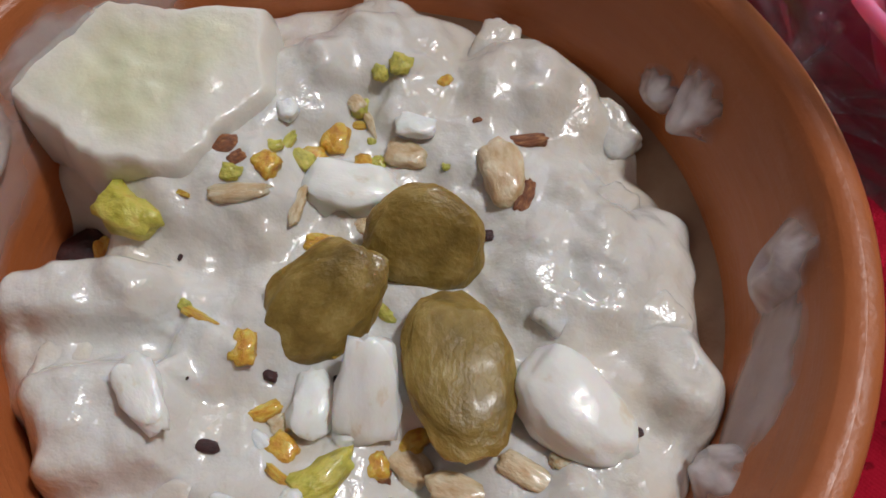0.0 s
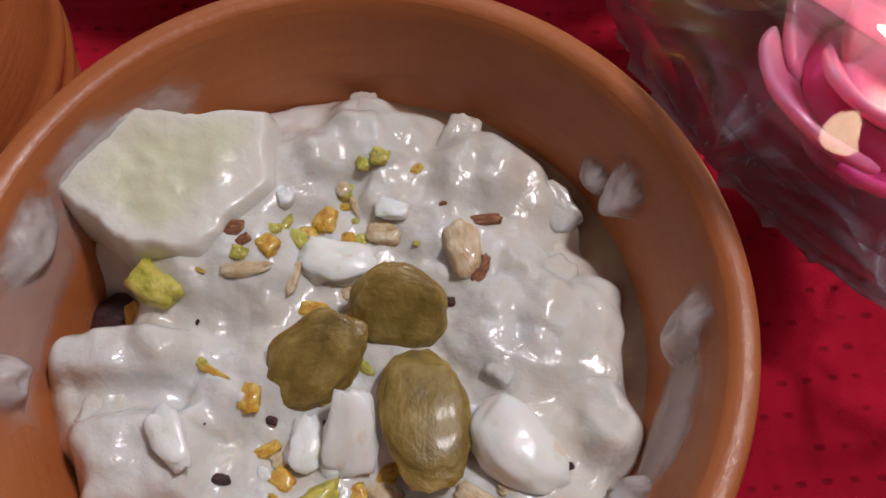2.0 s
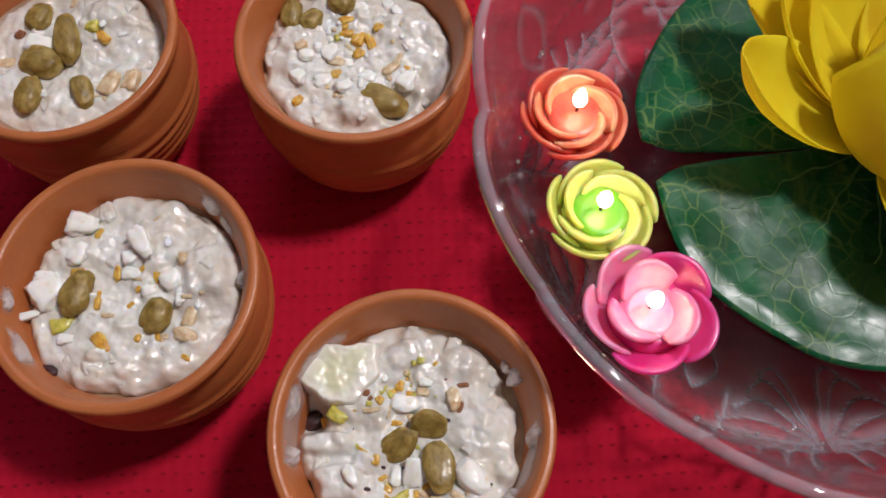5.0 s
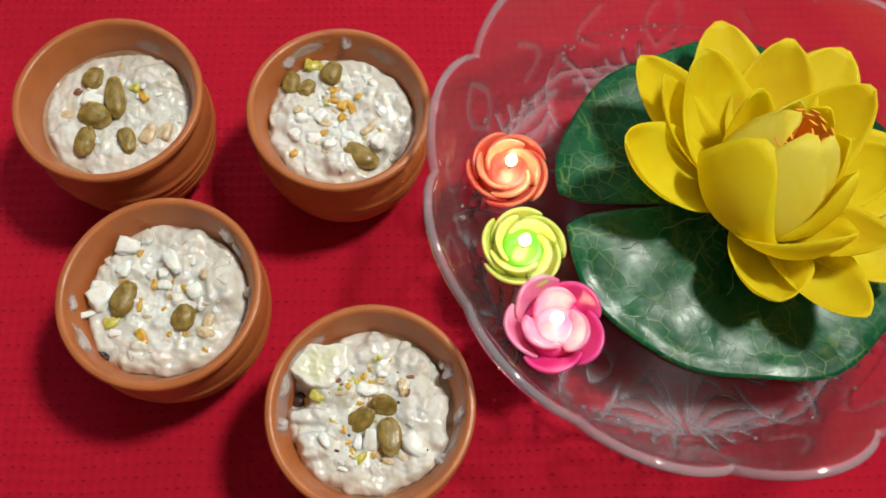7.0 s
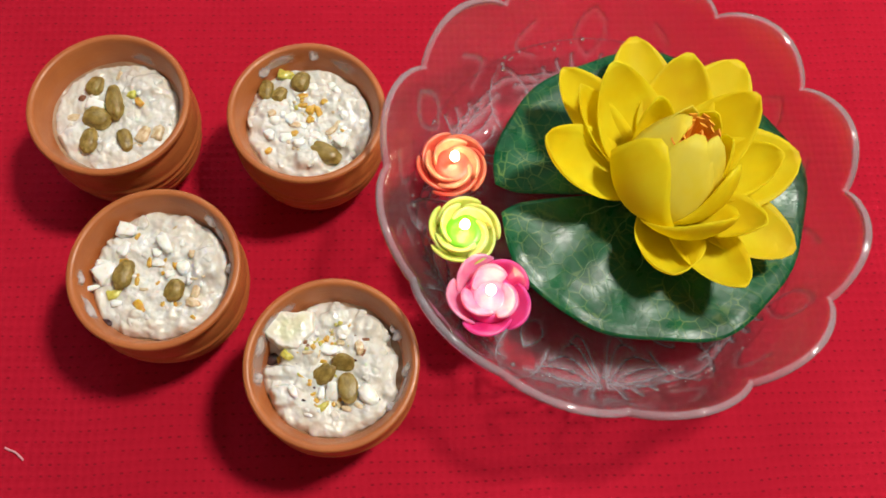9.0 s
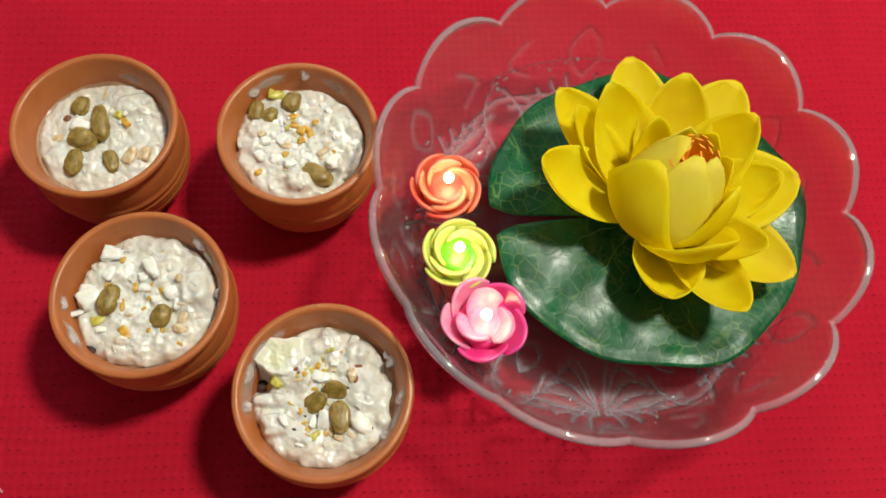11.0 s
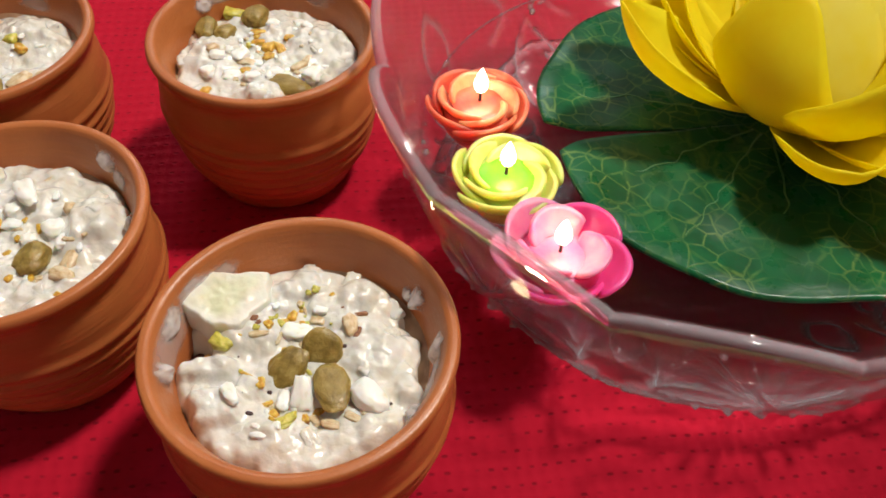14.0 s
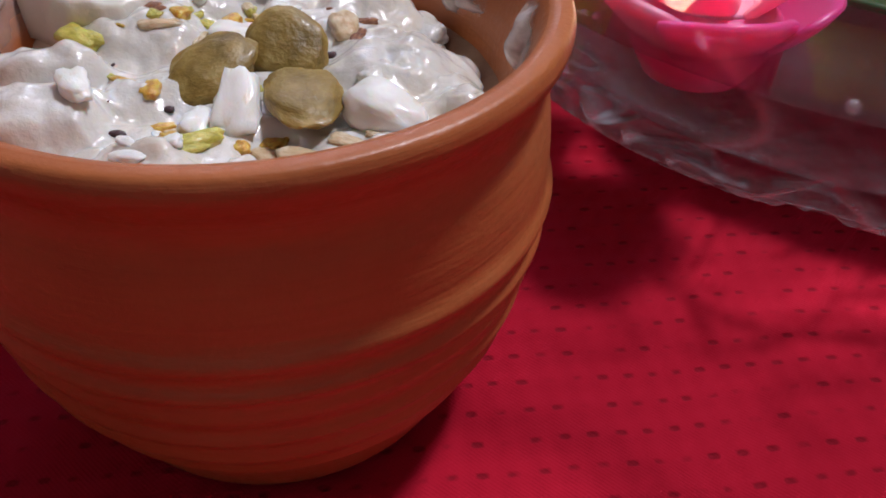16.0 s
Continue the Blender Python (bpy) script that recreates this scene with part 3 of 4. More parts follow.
topping(3, "nut", 0.0046, 0.0156, 5.0, 2.9, -10)
topping(3, "nut", -0.0019, -0.0164, 2.9, 2.5, 20)
topping(3, "tan", 0.0150, -0.0207, 8.4, 2.7, -31)
topping(3, "tan", 0.0035, -0.0187, 5.8, 3.8, -40)
topping(3, "tan", 0.0134, 0.0100, 8.4, 5.0, -80, 0.3)
topping(3, "tan", -0.0132, 0.0068, 6.8, 2.2, 6)
topping(3, "tan", 0.0035, 0.0131, 5.3, 3.7, -18)
topping(3, "tan", 0.0176, -0.0191, 3.0, 1.9, 19)
topping(3, "tan", 0.0087, -0.0218, 7.6, 3.3, -20)
topping(3, "orange", -0.0288, 0.0038, 6.0, 2.6, -72, 0.5)
topping(3, "orange", -0.0041, 0.0153, 4.1, 3.1, 75, 0.4)
topping(3, "orange", -0.0066, 0.0129, 3.5, 2.8, 18)
topping(3, "orange", -0.0106, 0.0099, 3.2, 3.1, 46)
topping(3, "orange", -0.0053, 0.0030, 4.1, 2.2, -0)
topping(3, "orange", -0.0117, -0.0085, 4.0, 2.7, 81)
topping(3, "orange", -0.0098, -0.0141, 3.8, 1.8, 26, 0.4)
topping(3, "orange", -0.0079, -0.0176, 3.6, 2.8, -39)
topping(3, "orange", 0.0057, -0.0158, 2.2, 1.5, 60)
topping(3, "orange", -0.0160, -0.0056, 5.0, 1.1, -31)
topping(3, "orange", 0.0077, 0.0221, 2.2, 1.6, 45)
topping(3, "orange", -0.0187, 0.0067, 2.0, 0.7, -22)
topping(3, "orange", -0.0032, -0.0087, 1.5, 1.0, 32)
topping(3, "green", -0.0242, 0.0053, 7.5, 5.0, -31, 0.5)
topping(3, "green", -0.0102, 0.0123, 2.5, 1.5, 12)
topping(3, "green", -0.0139, 0.0087, 2.5, 1.9, -12)
topping(3, "green", 0.0004, 0.0122, 2.4, 2.1, 34)
topping(3, "green", -0.0039, -0.0204, 6.9, 3.5, 35, 0.6)
topping(3, "green", 0.0016, -0.0043, 3.3, 2.2, -42, -0.5)
topping(3, "green", 0.0029, 0.0229, 2.8, 2.5, -12)
topping(3, "green", -0.0179, -0.0041, 2.3, 1.3, -44)
topping(3, "green", 0.0076, 0.0112, 1.1, 0.9, -0)
topping(3, "green", -0.0003, 0.0150, 1.2, 1.0, -0)
topping(3, "green", -0.0123, 0.0165, 1.0, 0.8, 0)
topping(3, "green", -0.0050, -0.0226, 5.5, 2.4, 29)
topping(3, "brown", -0.0149, 0.0121, 3.8, 2.6, 18)
topping(3, "brown", -0.0135, 0.0103, 2.3, 1.6, 36)
topping(3, "brown", 0.0157, 0.0148, 6.8, 1.8, 6)
topping(3, "brown", 0.0156, 0.0074, 4.6, 1.9, 69)
topping(3, "brown", 0.0111, 0.0167, 1.4, 0.7, 12)
topping(3, "brown", 0.0001, -0.0199, 4.3, 2.8, 9, -1.2)
topping(3, "dark", -0.0145, -0.0175, 2.7, 1.3, -11)
topping(3, "dark", 0.0115, 0.0036, 1.5, 1.9, 79)
topping(3, "dark", 0.0245, -0.0168, 1.5, 1.0, -1)
topping(3, "dark", -0.0191, 0.0014, 1.0, 0.5, 78)
topping(3, "dark", -0.0094, -0.0108, 1.3, 1.8, 64)
topping(3, "dark", -0.0026, -0.0114, 1.2, 2.0, 72)
topping(3, "dark", 0.0188, -0.0160, 1.1, 0.4, 56, 2.9)
topping(3, "dark", 0.0185, -0.0131, 0.7, 0.4, 66, 2.6)
topping(3, "dark", -0.0262, 0.0188, 0.5, 0.3, 72, 3)
topping(3, "dark", -0.0182, 0.0277, 0.4, 0.4, 0, 3)
topping(3, "dark", -0.0166, 0.0193, 0.4, 0.4, 0, 3)
topping(3, "dark", -0.0166, -0.0115, 0.4, 0.3, 66)
topping(0, "raisin", -0.0147, 0.0186, 13.5, 10.0, 71)
topping(0, "raisin", -0.0015, 0.0070, 22.2, 10.8, 102, 1.5)
topping(0, "raisin", -0.0100, -0.0030, 17.7, 13.4, -20, 0.8)
topping(0, "raisin", -0.0131, -0.0172, 16.2, 10.5, 85)
topping(0, "raisin", 0.0073, -0.0165, 15.3, 8.4, -70)
topping(0, "nut", -0.0125, 0.0058, 13.0, 7.6, -10)
topping(0, "orange", 0.0116, 0.0083, 8.9, 4.6, -40)
topping(0, "green", 0.0081, 0.0123, 6.5, 5.2, 70)
topping(0, "tan", -0.0240, -0.0016, 10.9, 5.9, 7)
topping(0, "brown", -0.0211, 0.0108, 4.7, 3.9, 71)
topping(0, "tan", 0.0171, -0.0124, 12.6, 7.6, 69)
topping(0, "tan", 0.0249, -0.0111, 10.9, 7.0, 79)
topping(0, "orange", -0.0125, -0.0083, 5.3, 3.2, -39)
topping(0, "tan", -0.0017, 0.0261, 7.9, 3.7, 89)
topping(1, "raisin", -0.0257, 0.0193, 13.5, 9.0, 85)
topping(1, "raisin", -0.0180, 0.0165, 11.3, 9.2, 57)
topping(1, "raisin", -0.0057, 0.0243, 13.6, 10.7, 66, 0.6)
topping(1, "raisin", 0.0098, -0.0202, 21.3, 12.1, -23, 0.8)
topping(1, "green", -0.0154, 0.0295, 10.3, 7.5, -4, 0.5)
topping(1, "orange", -0.0042, 0.0157, 7.3, 4.2, 13)
topping(1, "orange", 0.0007, 0.0084, 8.0, 5.5, 66)
topping(1, "orange", 0.0053, 0.0063, 4.5, 10.0, 24)
topping(1, "orange", -0.0039, 0.0106, 6.9, 4.6, 2)
topping(1, "orange", -0.0219, -0.0195, 5.3, 3.9, 46)
topping(1, "orange", -0.0074, -0.0079, 6.0, 3.6, 24)
topping(1, "orange", 0.0011, 0.0007, 6.0, 4.1, 13)
topping(1, "orange", 0.0086, 0.0124, 4.9, 3.7, 2)
topping(1, "green", -0.0074, 0.0087, 3.6, 3.2, 2)
topping(1, "nut", -0.0099, 0.0013, 8.4, 6.2, 46)
topping(1, "nut", -0.0188, -0.0015, 6.8, 5.4, 2)
topping(1, "nut", -0.0218, -0.0094, 6.2, 6.5, 46)
topping(1, "nut", -0.0126, -0.0112, 8.4, 6.2, 24)
topping(1, "nut", -0.0040, -0.0155, 7.5, 5.3, 13)
topping(1, "nut", 0.0047, -0.0092, 5.3, 6.9, 75)
topping(1, "nut", 0.0088, -0.0122, 5.2, 5.4, 65)
topping(1, "nut", 0.0194, -0.0120, 9.8, 7.2, 55)
topping(1, "nut", 0.0014, 0.0217, 5.2, 7.0, 84)
topping(1, "nut", 0.0156, 0.0198, 5.7, 4.4, -42)
topping(1, "nut", -0.0031, -0.0031, 4.8, 4.1, 2)
topping(1, "nut", -0.0147, 0.0027, 3.6, 4.1, 2)
topping(1, "nut", 0.0121, 0.0244, 5.4, 4.2, 25)
topping(1, "tan", 0.0135, -0.0056, 9.2, 4.3, 45)
topping(1, "tan", -0.0077, -0.0023, 9.0, 4.9, -21)
topping(1, "tan", -0.0211, 0.0026, 6.1, 4.5, 36)
topping(1, "tan", 0.0163, -0.0017, 6.6, 2.9, 65)
topping(2, "nut", -0.0197, 0.0236, 12.3, 8.6, -10, 1.5)
topping(2, "nut", 0.0022, 0.0157, 13.2, 7.1, -57, 1.0)
topping(2, "nut", -0.0017, 0.0115, 6.4, 6.0, 23)
topping(2, "nut", -0.0010, 0.0059, 7.7, 4.9, -10)
topping(2, "nut", 0.0128, 0.0036, 7.8, 7.5, 34)
topping(2, "nut", -0.0286, 0.0000, 13.8, 11.4, 41, 1.2)
topping(2, "nut", -0.0195, 0.0127, 9.2, 6.6, 68)
topping(2, "nut", -0.0354, -0.0090, 12.1, 3.5, 12, 1.0)
topping(2, "nut", -0.0201, -0.0172, 6.3, 3.7, 1)
topping(2, "nut", 0.0054, -0.0004, 5.3, 4.7, 12)
topping(2, "nut", 0.0170, -0.0040, 4.3, 4.6, 1)
topping(2, "nut", -0.0311, 0.0048, 7.7, 5.9, 12)
topping(2, "raisin", -0.0184, -0.0013, 17.0, 11.2, 78, 0.8)
topping(2, "raisin", 0.0091, -0.0093, 13.6, 10.4, 77, 0.5)
topping(2, "tan", 0.0204, -0.0091, 11.1, 5.2, 76, 0.5)
topping(2, "tan", 0.0197, -0.0166, 9.2, 5.4, -20)
topping(2, "tan", 0.0173, 0.0105, 5.8, 5.5, 1)
topping(2, "green", -0.0224, -0.0116, 9.6, 6.6, 23)
topping(2, "orange", -0.0079, -0.0189, 9.6, 5.4, -52)
topping(2, "orange", -0.0197, 0.0069, 6.0, 3.1, 12)
topping(2, "orange", -0.0062, 0.0066, 6.6, 2.9, 92)
topping(2, "orange", 0.0075, 0.0054, 3.2, 5.9, 23)
topping(2, "orange", -0.0110, -0.0039, 7.5, 2.5, 88)
topping(2, "orange", 0.0201, -0.0241, 4.1, 2.1, -29)
topping(2, "tan", -0.0069, -0.0095, 5.0, 1.9, 1)
topping(2, "dark", -0.0249, -0.0274, 7.4, 4.1, -29)


def crumbs(pot, cx, cy, spread, kinds, many, seed):
    """A loose scatter of small chopped bits round one spot."""
    rnd = random.Random(seed)
    for _ in range(many):
        a, r = rnd.uniform(0, 2 * math.pi), spread * math.sqrt(rnd.random())
        topping(pot, rnd.choice(kinds), cx + r * math.cos(a), cy + r * math.sin(a), rnd.uniform(2.2, 5.0), rnd.uniform(1.2, 2.6), rnd.uniform(0, 180))


# an added dark lump blackens the shaded gap between slab and cup wall
tagged(topping(3, "dark", -0.0330, 0.0058, 8.0, 7.0, 20, 1.0, 3.0), "dark lump added for the shaded gap beside the apple slab", "raisin", "raisins on the desserts")
crumbs(1, 0.004, -0.002, 0.022, ("tan", "orange", "nut", "tan", "nut"), 30, 1)
crumbs(2, 0.002, 0.004, 0.024, ("tan", "nut", "orange", "nut"), 20, 2)
crumbs(0, 0.008, -0.006, 0.020, ("tan", "nut", "tan"), 9, 3)
crumbs(3, -0.002, 0.014, 0.011, ("orange", "tan", "green", "orange"), 13, 4)
crumbs(3, -0.004, -0.018, 0.012, ("orange", "tan", "nut"), 9, 5)


def fruit_chunks(pot, many, small, large, seed):
    """Cut fruit cubes coated with cream that stand out of the dessert between the toppings."""
    rnd = random.Random(seed)
    placed, tries = [], 0
    while len(placed) < many and tries < 4000:
        tries += 1
        a, r, size = rnd.uniform(0, 2 * math.pi), 0.0325 * math.sqrt(rnd.random()), rnd.uniform(small, large)
        x, y = r * math.cos(a), r * math.sin(a)
        if pot == 3 and math.hypot(x + 0.022, y - 0.018) < 0.017:
            continue
        if any(math.hypot(x - p, y - q) < w + size * 0.42 for p, q, w in TAKEN[pot]) or any(math.hypot(x - p, y - q) < 0.5 * (w + size) for p, q, w in placed):
            continue
        placed.append((x, y, size))
        me = blob_mesh("fruit_chunk", CREAM, seed * 50 + tries, 4, 0.14, 0.55, 0.0, 0.15)
        wide, tall = size * rnd.uniform(0.55, 0.9), size * rnd.uniform(0.45, 0.6)
        me.transform(pose(0, 0, 0, rnd.uniform(-18, 18), rnd.uniform(-18, 18), rnd.uniform(0, 180)) @ Matrix.Diagonal((size / 2, wide / 2, tall / 2, 1)))
        me.polygons.foreach_set("use_smooth", [True] * len(me.polygons))
        ob = piece("fruit_chunk", me, DESSERTS[pot])
        ob.location = (x, y, height(pot, x, y) - 0.0005 - 0.32 * tall)


fruit_chunks(0, 16, 0.005, 0.011, 1)
fruit_chunks(1, 16, 0.004, 0.008, 2)
fruit_chunks(2, 16, 0.005, 0.010, 3)
fruit_chunks(3, 9, 0.007, 0.011, 4)


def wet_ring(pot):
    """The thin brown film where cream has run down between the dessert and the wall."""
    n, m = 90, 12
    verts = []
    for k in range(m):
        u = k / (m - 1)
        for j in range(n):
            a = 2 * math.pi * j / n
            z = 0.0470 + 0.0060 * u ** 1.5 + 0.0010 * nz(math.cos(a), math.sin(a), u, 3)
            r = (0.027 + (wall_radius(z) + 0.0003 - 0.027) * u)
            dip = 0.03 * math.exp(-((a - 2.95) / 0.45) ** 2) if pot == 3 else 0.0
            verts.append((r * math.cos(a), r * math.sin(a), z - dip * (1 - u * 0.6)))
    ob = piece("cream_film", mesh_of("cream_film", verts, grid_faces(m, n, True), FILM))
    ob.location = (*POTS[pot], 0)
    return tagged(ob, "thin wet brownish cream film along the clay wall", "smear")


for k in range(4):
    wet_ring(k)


def apple_slab():
    """A pale cut slab of apple, five-sided, lying half sunk in the cream."""
    corners = [(-0.0385, 0.0170), (-0.0300, 0.0285), (-0.0105, 0.0290), (-0.0100, 0.0180), (-0.0180, 0.0075), (-0.0300, 0.0095)]
    mid = Vector((-0.0235, 0.0185))
    n, m = 72, 26
    verts = []
    for k in range(m):
        u = k / (m - 1)
        for j in range(n):
            a = 2 * math.pi * j / n
            way = Vector((math.cos(a), math.sin(a)))
            best = 1.0
            for p, q in zip(corners, corners[1:] + corners[:1]):
                p, q = Vector(p) - mid, Vector(q) - mid
                e = q - p
                den = way.x * e.y - way.y * e.x
                if abs(den) > 1e-9:
                    s, w = (p.x * e.y - p.y * e.x) / den, (p.x * way.y - p.y * way.x) / den
                    if s > 0 and -1e-6 <= w <= 1 + 1e-6:
                        best = min(best, s)
            soft = best * (1 - 0.10 * nz(math.cos(a), math.sin(a), 2, 2.5) - 0.04 * nz(math.cos(a), math.sin(a), 5, 9))
            if u < 0.60:
                r, z = soft * 0.86 * u / 0.60, 0.0
            else:
                w = (u - 0.60) / 0.40
                r, z = soft * (0.86 + 0.14 * math.sin(w * math.pi / 2)), -0.0085 * w ** 2
            x, y = mid.x + way.x * max(r, 1e-5), mid.y + way.y * max(r, 1e-5)
            tilt = 0.0628 - 0.08 * (x - mid.x) + 0.05 * (y - mid.y)
            verts.append((x, y, tilt + z + 0.0005 * nz(x, y, 1, 200) + 0.0003 * nz(x, y, 4, 500)))
    faces = grid_faces(m, n, True) + [tuple(range(n)), tuple(range((m - 1) * n, m * n))]
    me = mesh_of("apple_slice", verts, faces, APPLE)
    a = me.attributes.new("film", "FLOAT", "POINT")
    a.data.foreach_set("value", [min(1.0, max(0.0, (k // n) / (m - 1) - 0.30 + 0.20 * nz(v[0], v[1], 3, 140)) / 0.3) for k, v in enumerate(verts)])
    return me


tagged(piece("apple_slice", apple_slab()), "pale green apple slab half sunk in the cream", "fruit")


def smear(pot, angle, z, wide, high, depth, seed, lean=0.0, cover=0.72):
    """Cream stuck to the inner wall of a cup: a lumpy dab, or a thin streaky film where depth and cover are low; angles in degrees, the rest in millimetres."""
    n, m = 48, 40
    verts, film = [], []
    for i in range(n):
        for j in range(m):
            u, v = 2 * i / (n - 1) - 1, 2 * j / (m - 1) - 1
            a = radians(angle + wide / 2 * u + lean * v)
            zz = min((z + high / 2 * v) / 1000, 0.0672)
            d = math.hypot(u, v) * (1 + 0.35 * nz(u, v, seed, 1.6)) + 0.20 * nz(u, v, seed + 3, 3.5) + 0.10 * nz(u, v, seed + 4, 8)
            edge = max(0.0, 1 - max(abs(u), abs(v)) ** 6)
            t = max(0.0, min(1.0, (1 - d) * 1.3)) * edge
            soft = t * t * (3 - 2 * t)
            b = max(0.0, min(1.0, (1 - math.hypot(u, v) * (1 + 0.3 * nz(u, v, seed, 1.3))) * 1.3)) * edge
            body = b * b * (3 - 2 * b)
            film.append(cover * min(1.0, soft * (1.35 + 0.7 * nz(u, v, seed + 5, 2.0))))
            lump = 1 + 0.5 * nz(u, v, seed + 9, 1.3) + 0.15 * nz(u, v, seed + 11, 3.0)
            r = wall_radius(zz) - (body * depth / 1000 * max(0.1, lump) + 0.00006)
            verts.append((r * math.cos(a), r * math.sin(a), zz))
    me = mesh_of("cream_smear", verts, grid_faces(n, m), SMEAR)
    me.attributes.new("film", "FLOAT", "POINT").data.foreach_set("value", [max(0.0, f) for f in film])
    ob = piece("cream_smear", me)
    ob.location = (*POTS[pot], 0)
    return tagged(ob, "thin smear of cream stuck to the clay wall" if depth < 1 else "lumpy dab of cream stuck to the clay wall", "smear", "cream smears in the cups")


smear(3, -4, 62.5, 14, 10, 3.0, 2, 4, 0.7)
smear(3, -20, 60.0, 36, 13, 0.7, 3, 10, 0.5)
smear(3, -34, 58.5, 14, 7, 2.2, 8)
smear(3, 26, 61.0, 12, 8, 3.4, 21, 3)
smear(3, 33, 58.0, 12, 6, 2.0, 22)
smear(3, 167, 63.0, 22, 9, 1.8, 4, 0, 0.75)
smear(3, 192, 63.5, 13, 9, 3.4, 5)
smear(3, 176, 60.5, 60, 15, 0.4, 7, 0, 0.32)
smear(3, 146, 63.0, 30, 9, 0.5, 6, 0, 0.55)
smear(3, 132, 61.0, 24, 9, 0.6, 23, 0, 0.45)
smear(1, 118, 63.5, 40, 9, 0.6, 9, 0, 0.5)
smear(1, 88, 63.5, 12, 8, 2.2, 10, 0, 0.8)
smear(1, 134, 62.0, 16, 8, 1.4, 11, 0, 0.7)
smear(1, 60, 62.0, 34, 10, 0.4, 24, 0, 0.25)
smear(2, 48, 63.0, 20, 9, 2.8, 12)
smear(2, 36, 60.0, 20, 9, 1.2, 25, 0, 0.6)
smear(2, 214, 62.5, 30, 9, 1.4, 13, 0, 0.7)
smear(2, 188, 63.5, 16, 7, 1.6, 14)
smear(2, 4, 60.0, 14, 10, 2.0, 15)
smear(0, 70, 58.0, 30, 9, 0.5, 26, 0, 0.3)

# ---------------------------------------------------------------- the glass bowl
BOWL = (0.1524, 0.1006)
GLASS_OUT = [(0.020, 0.0035), (0.046, 0.0035), (0.052, 0.0008), (0.058, 0.0), (0.064, 0.0020), (0.074, 0.0056), (0.092, 0.0120), (0.1050, 0.0215),
             (0.1132, 0.0330), (0.1190, 0.0470), (0.1238, 0.0615), (0.1282, 0.0765)]
GLASS_IN = [(0.1246, 0.0794), (0.1230, 0.0778), (0.1188, 0.0630), (0.1140, 0.0485), (0.1080, 0.0345), (0.0995, 0.0240), (0.086, 0.0165), (0.064, 0.0120), (0.040, 0.0100), (0.012, 0.0098)]


def relief_curves():
    """Curves of one pressed motif, as (angle in degrees, way along the profile from 0 to 1)."""
    out = []
    for side in (-1, 1):
        # a spray of curved fronds
        for k in range(6):
            reach, drop = 11 + 3.6 * k, 0.18 - 0.034 * k
            out.append([(side * (1 + reach * q), 0.56 + 0.012 * k - drop * math.sin(q * 1.9) + 0.05 * q * q) for q in np.linspace(0, 1, 9)])
        for k in range(4):
            out.append([(side * (1.0 + (4 + 5 * k) * math.sin(q * 1.57)), 0.585 + (0.12 - 0.026 * k) * (1 - math.cos(q * 1.57))) for q in np.linspace(0, 1, 9)])
        # a pointed leaf on the wall, and a hoop between two sprays
        out.append([(side * 4.5 * math.sin(q * math.pi) ** 0.8, 0.70 + 0.20 * q) for q in np.linspace(0, 1, 12)])
        out.append([(side * (30 - 9 * math.sin(q * math.pi / 2)), 0.74 - 0.24 * q) for q in np.linspace(0, 1, 9)])
        out.append([(side * (30 - 5 * math.sin(q * math.pi)), 0.40 + 0.12 * q) for q in np.linspace(0, 1, 8)])
        out.append([(side * (18 + 6 * math.sin(q * math.pi)), 0.72 + 0.14 * q) for q in np.linspace(0, 1, 8)])
    return out


def bowl_mesh():
    steps = 12 * 60
    outer, inner = spline(GLASS_OUT, 110), spline(GLASS_IN, 56)
    lip = np.array([(0.1286, 0.0780), (0.1280, 0.0795), (0.1265, 0.0801)])
    prof = np.concatenate([outer, lip, inner])
    # relief of the outer side over a sector of 60 degrees
    sect = np.linspace(-30, 30, 120, endpoint=False)
    S = np.linspace(0, 1, 110)
    relief = np.zeros((110, 120))
    arc = 0.11 * math.pi / 180
    A, B = np.meshgrid(sect * arc, S * 0.155)
    for curve in relief_curves():
        pts = np.array([(a * arc, s * 0.155) for a, s in curve])
        best = np.full(A.shape, 1.0)
        for p, q in zip(pts[:-1], pts[1:]):
            e = q - p
            t = np.clip(((A - p[0]) * e[0] + (B - p[1]) * e[1]) / max(e @ e, 1e-12), 0, 1)
            best = np.minimum(best, np.hypot(A - p[0] - t * e[0], B - p[1] - t * e[1]))
        relief = np.maximum(relief, np.where(S[:, None] > 0.70, 0.5, 1.0) * 0.0028 * np.exp(-(best / 0.0017) ** 2))
    verts, frost = [], []
    for k, (r, z) in enumerate(prof):
        w = min(max((z - 0.040) / 0.039, 0.0), 1.0) ** 1.8
        if k < 5 or k > len(prof) - 12:
            w = 0.0
        for j in range(steps):
            a = 2 * math.pi * j / steps
            s = abs(math.sin(6 * (a - radians(-2.0)))) ** 0.75
            rr, zz = r + w * (0.0054 * s - 0.0002), z + w * 0.0140 * s
            if k < 110:
                rr += relief[k, j % 120] * (1 if r > 0.066 else 0)
            verts.append((rr * math.cos(a), rr * math.sin(a), zz))
            # how strongly the painted pale highlight covers each ridge and the lip
            ridge = relief[k, j % 120] / 0.0028 if k < 110 and r > 0.066 else 0.0
            frost.append(max(0.9 * ridge ** 1.2, 0.55 if 107 < k < 114 else 0.0))
    faces = grid_faces(len(prof), steps, True)
    n = (len(prof) - 1) * steps
    faces += [tuple(range(steps)), tuple(range(n, n + steps))]
    me = mesh_of("glass_bowl", verts, faces, GLASS)
    me.attributes.new("frost", "FLOAT", "POINT").data.foreach_set("value", frost)
    return me


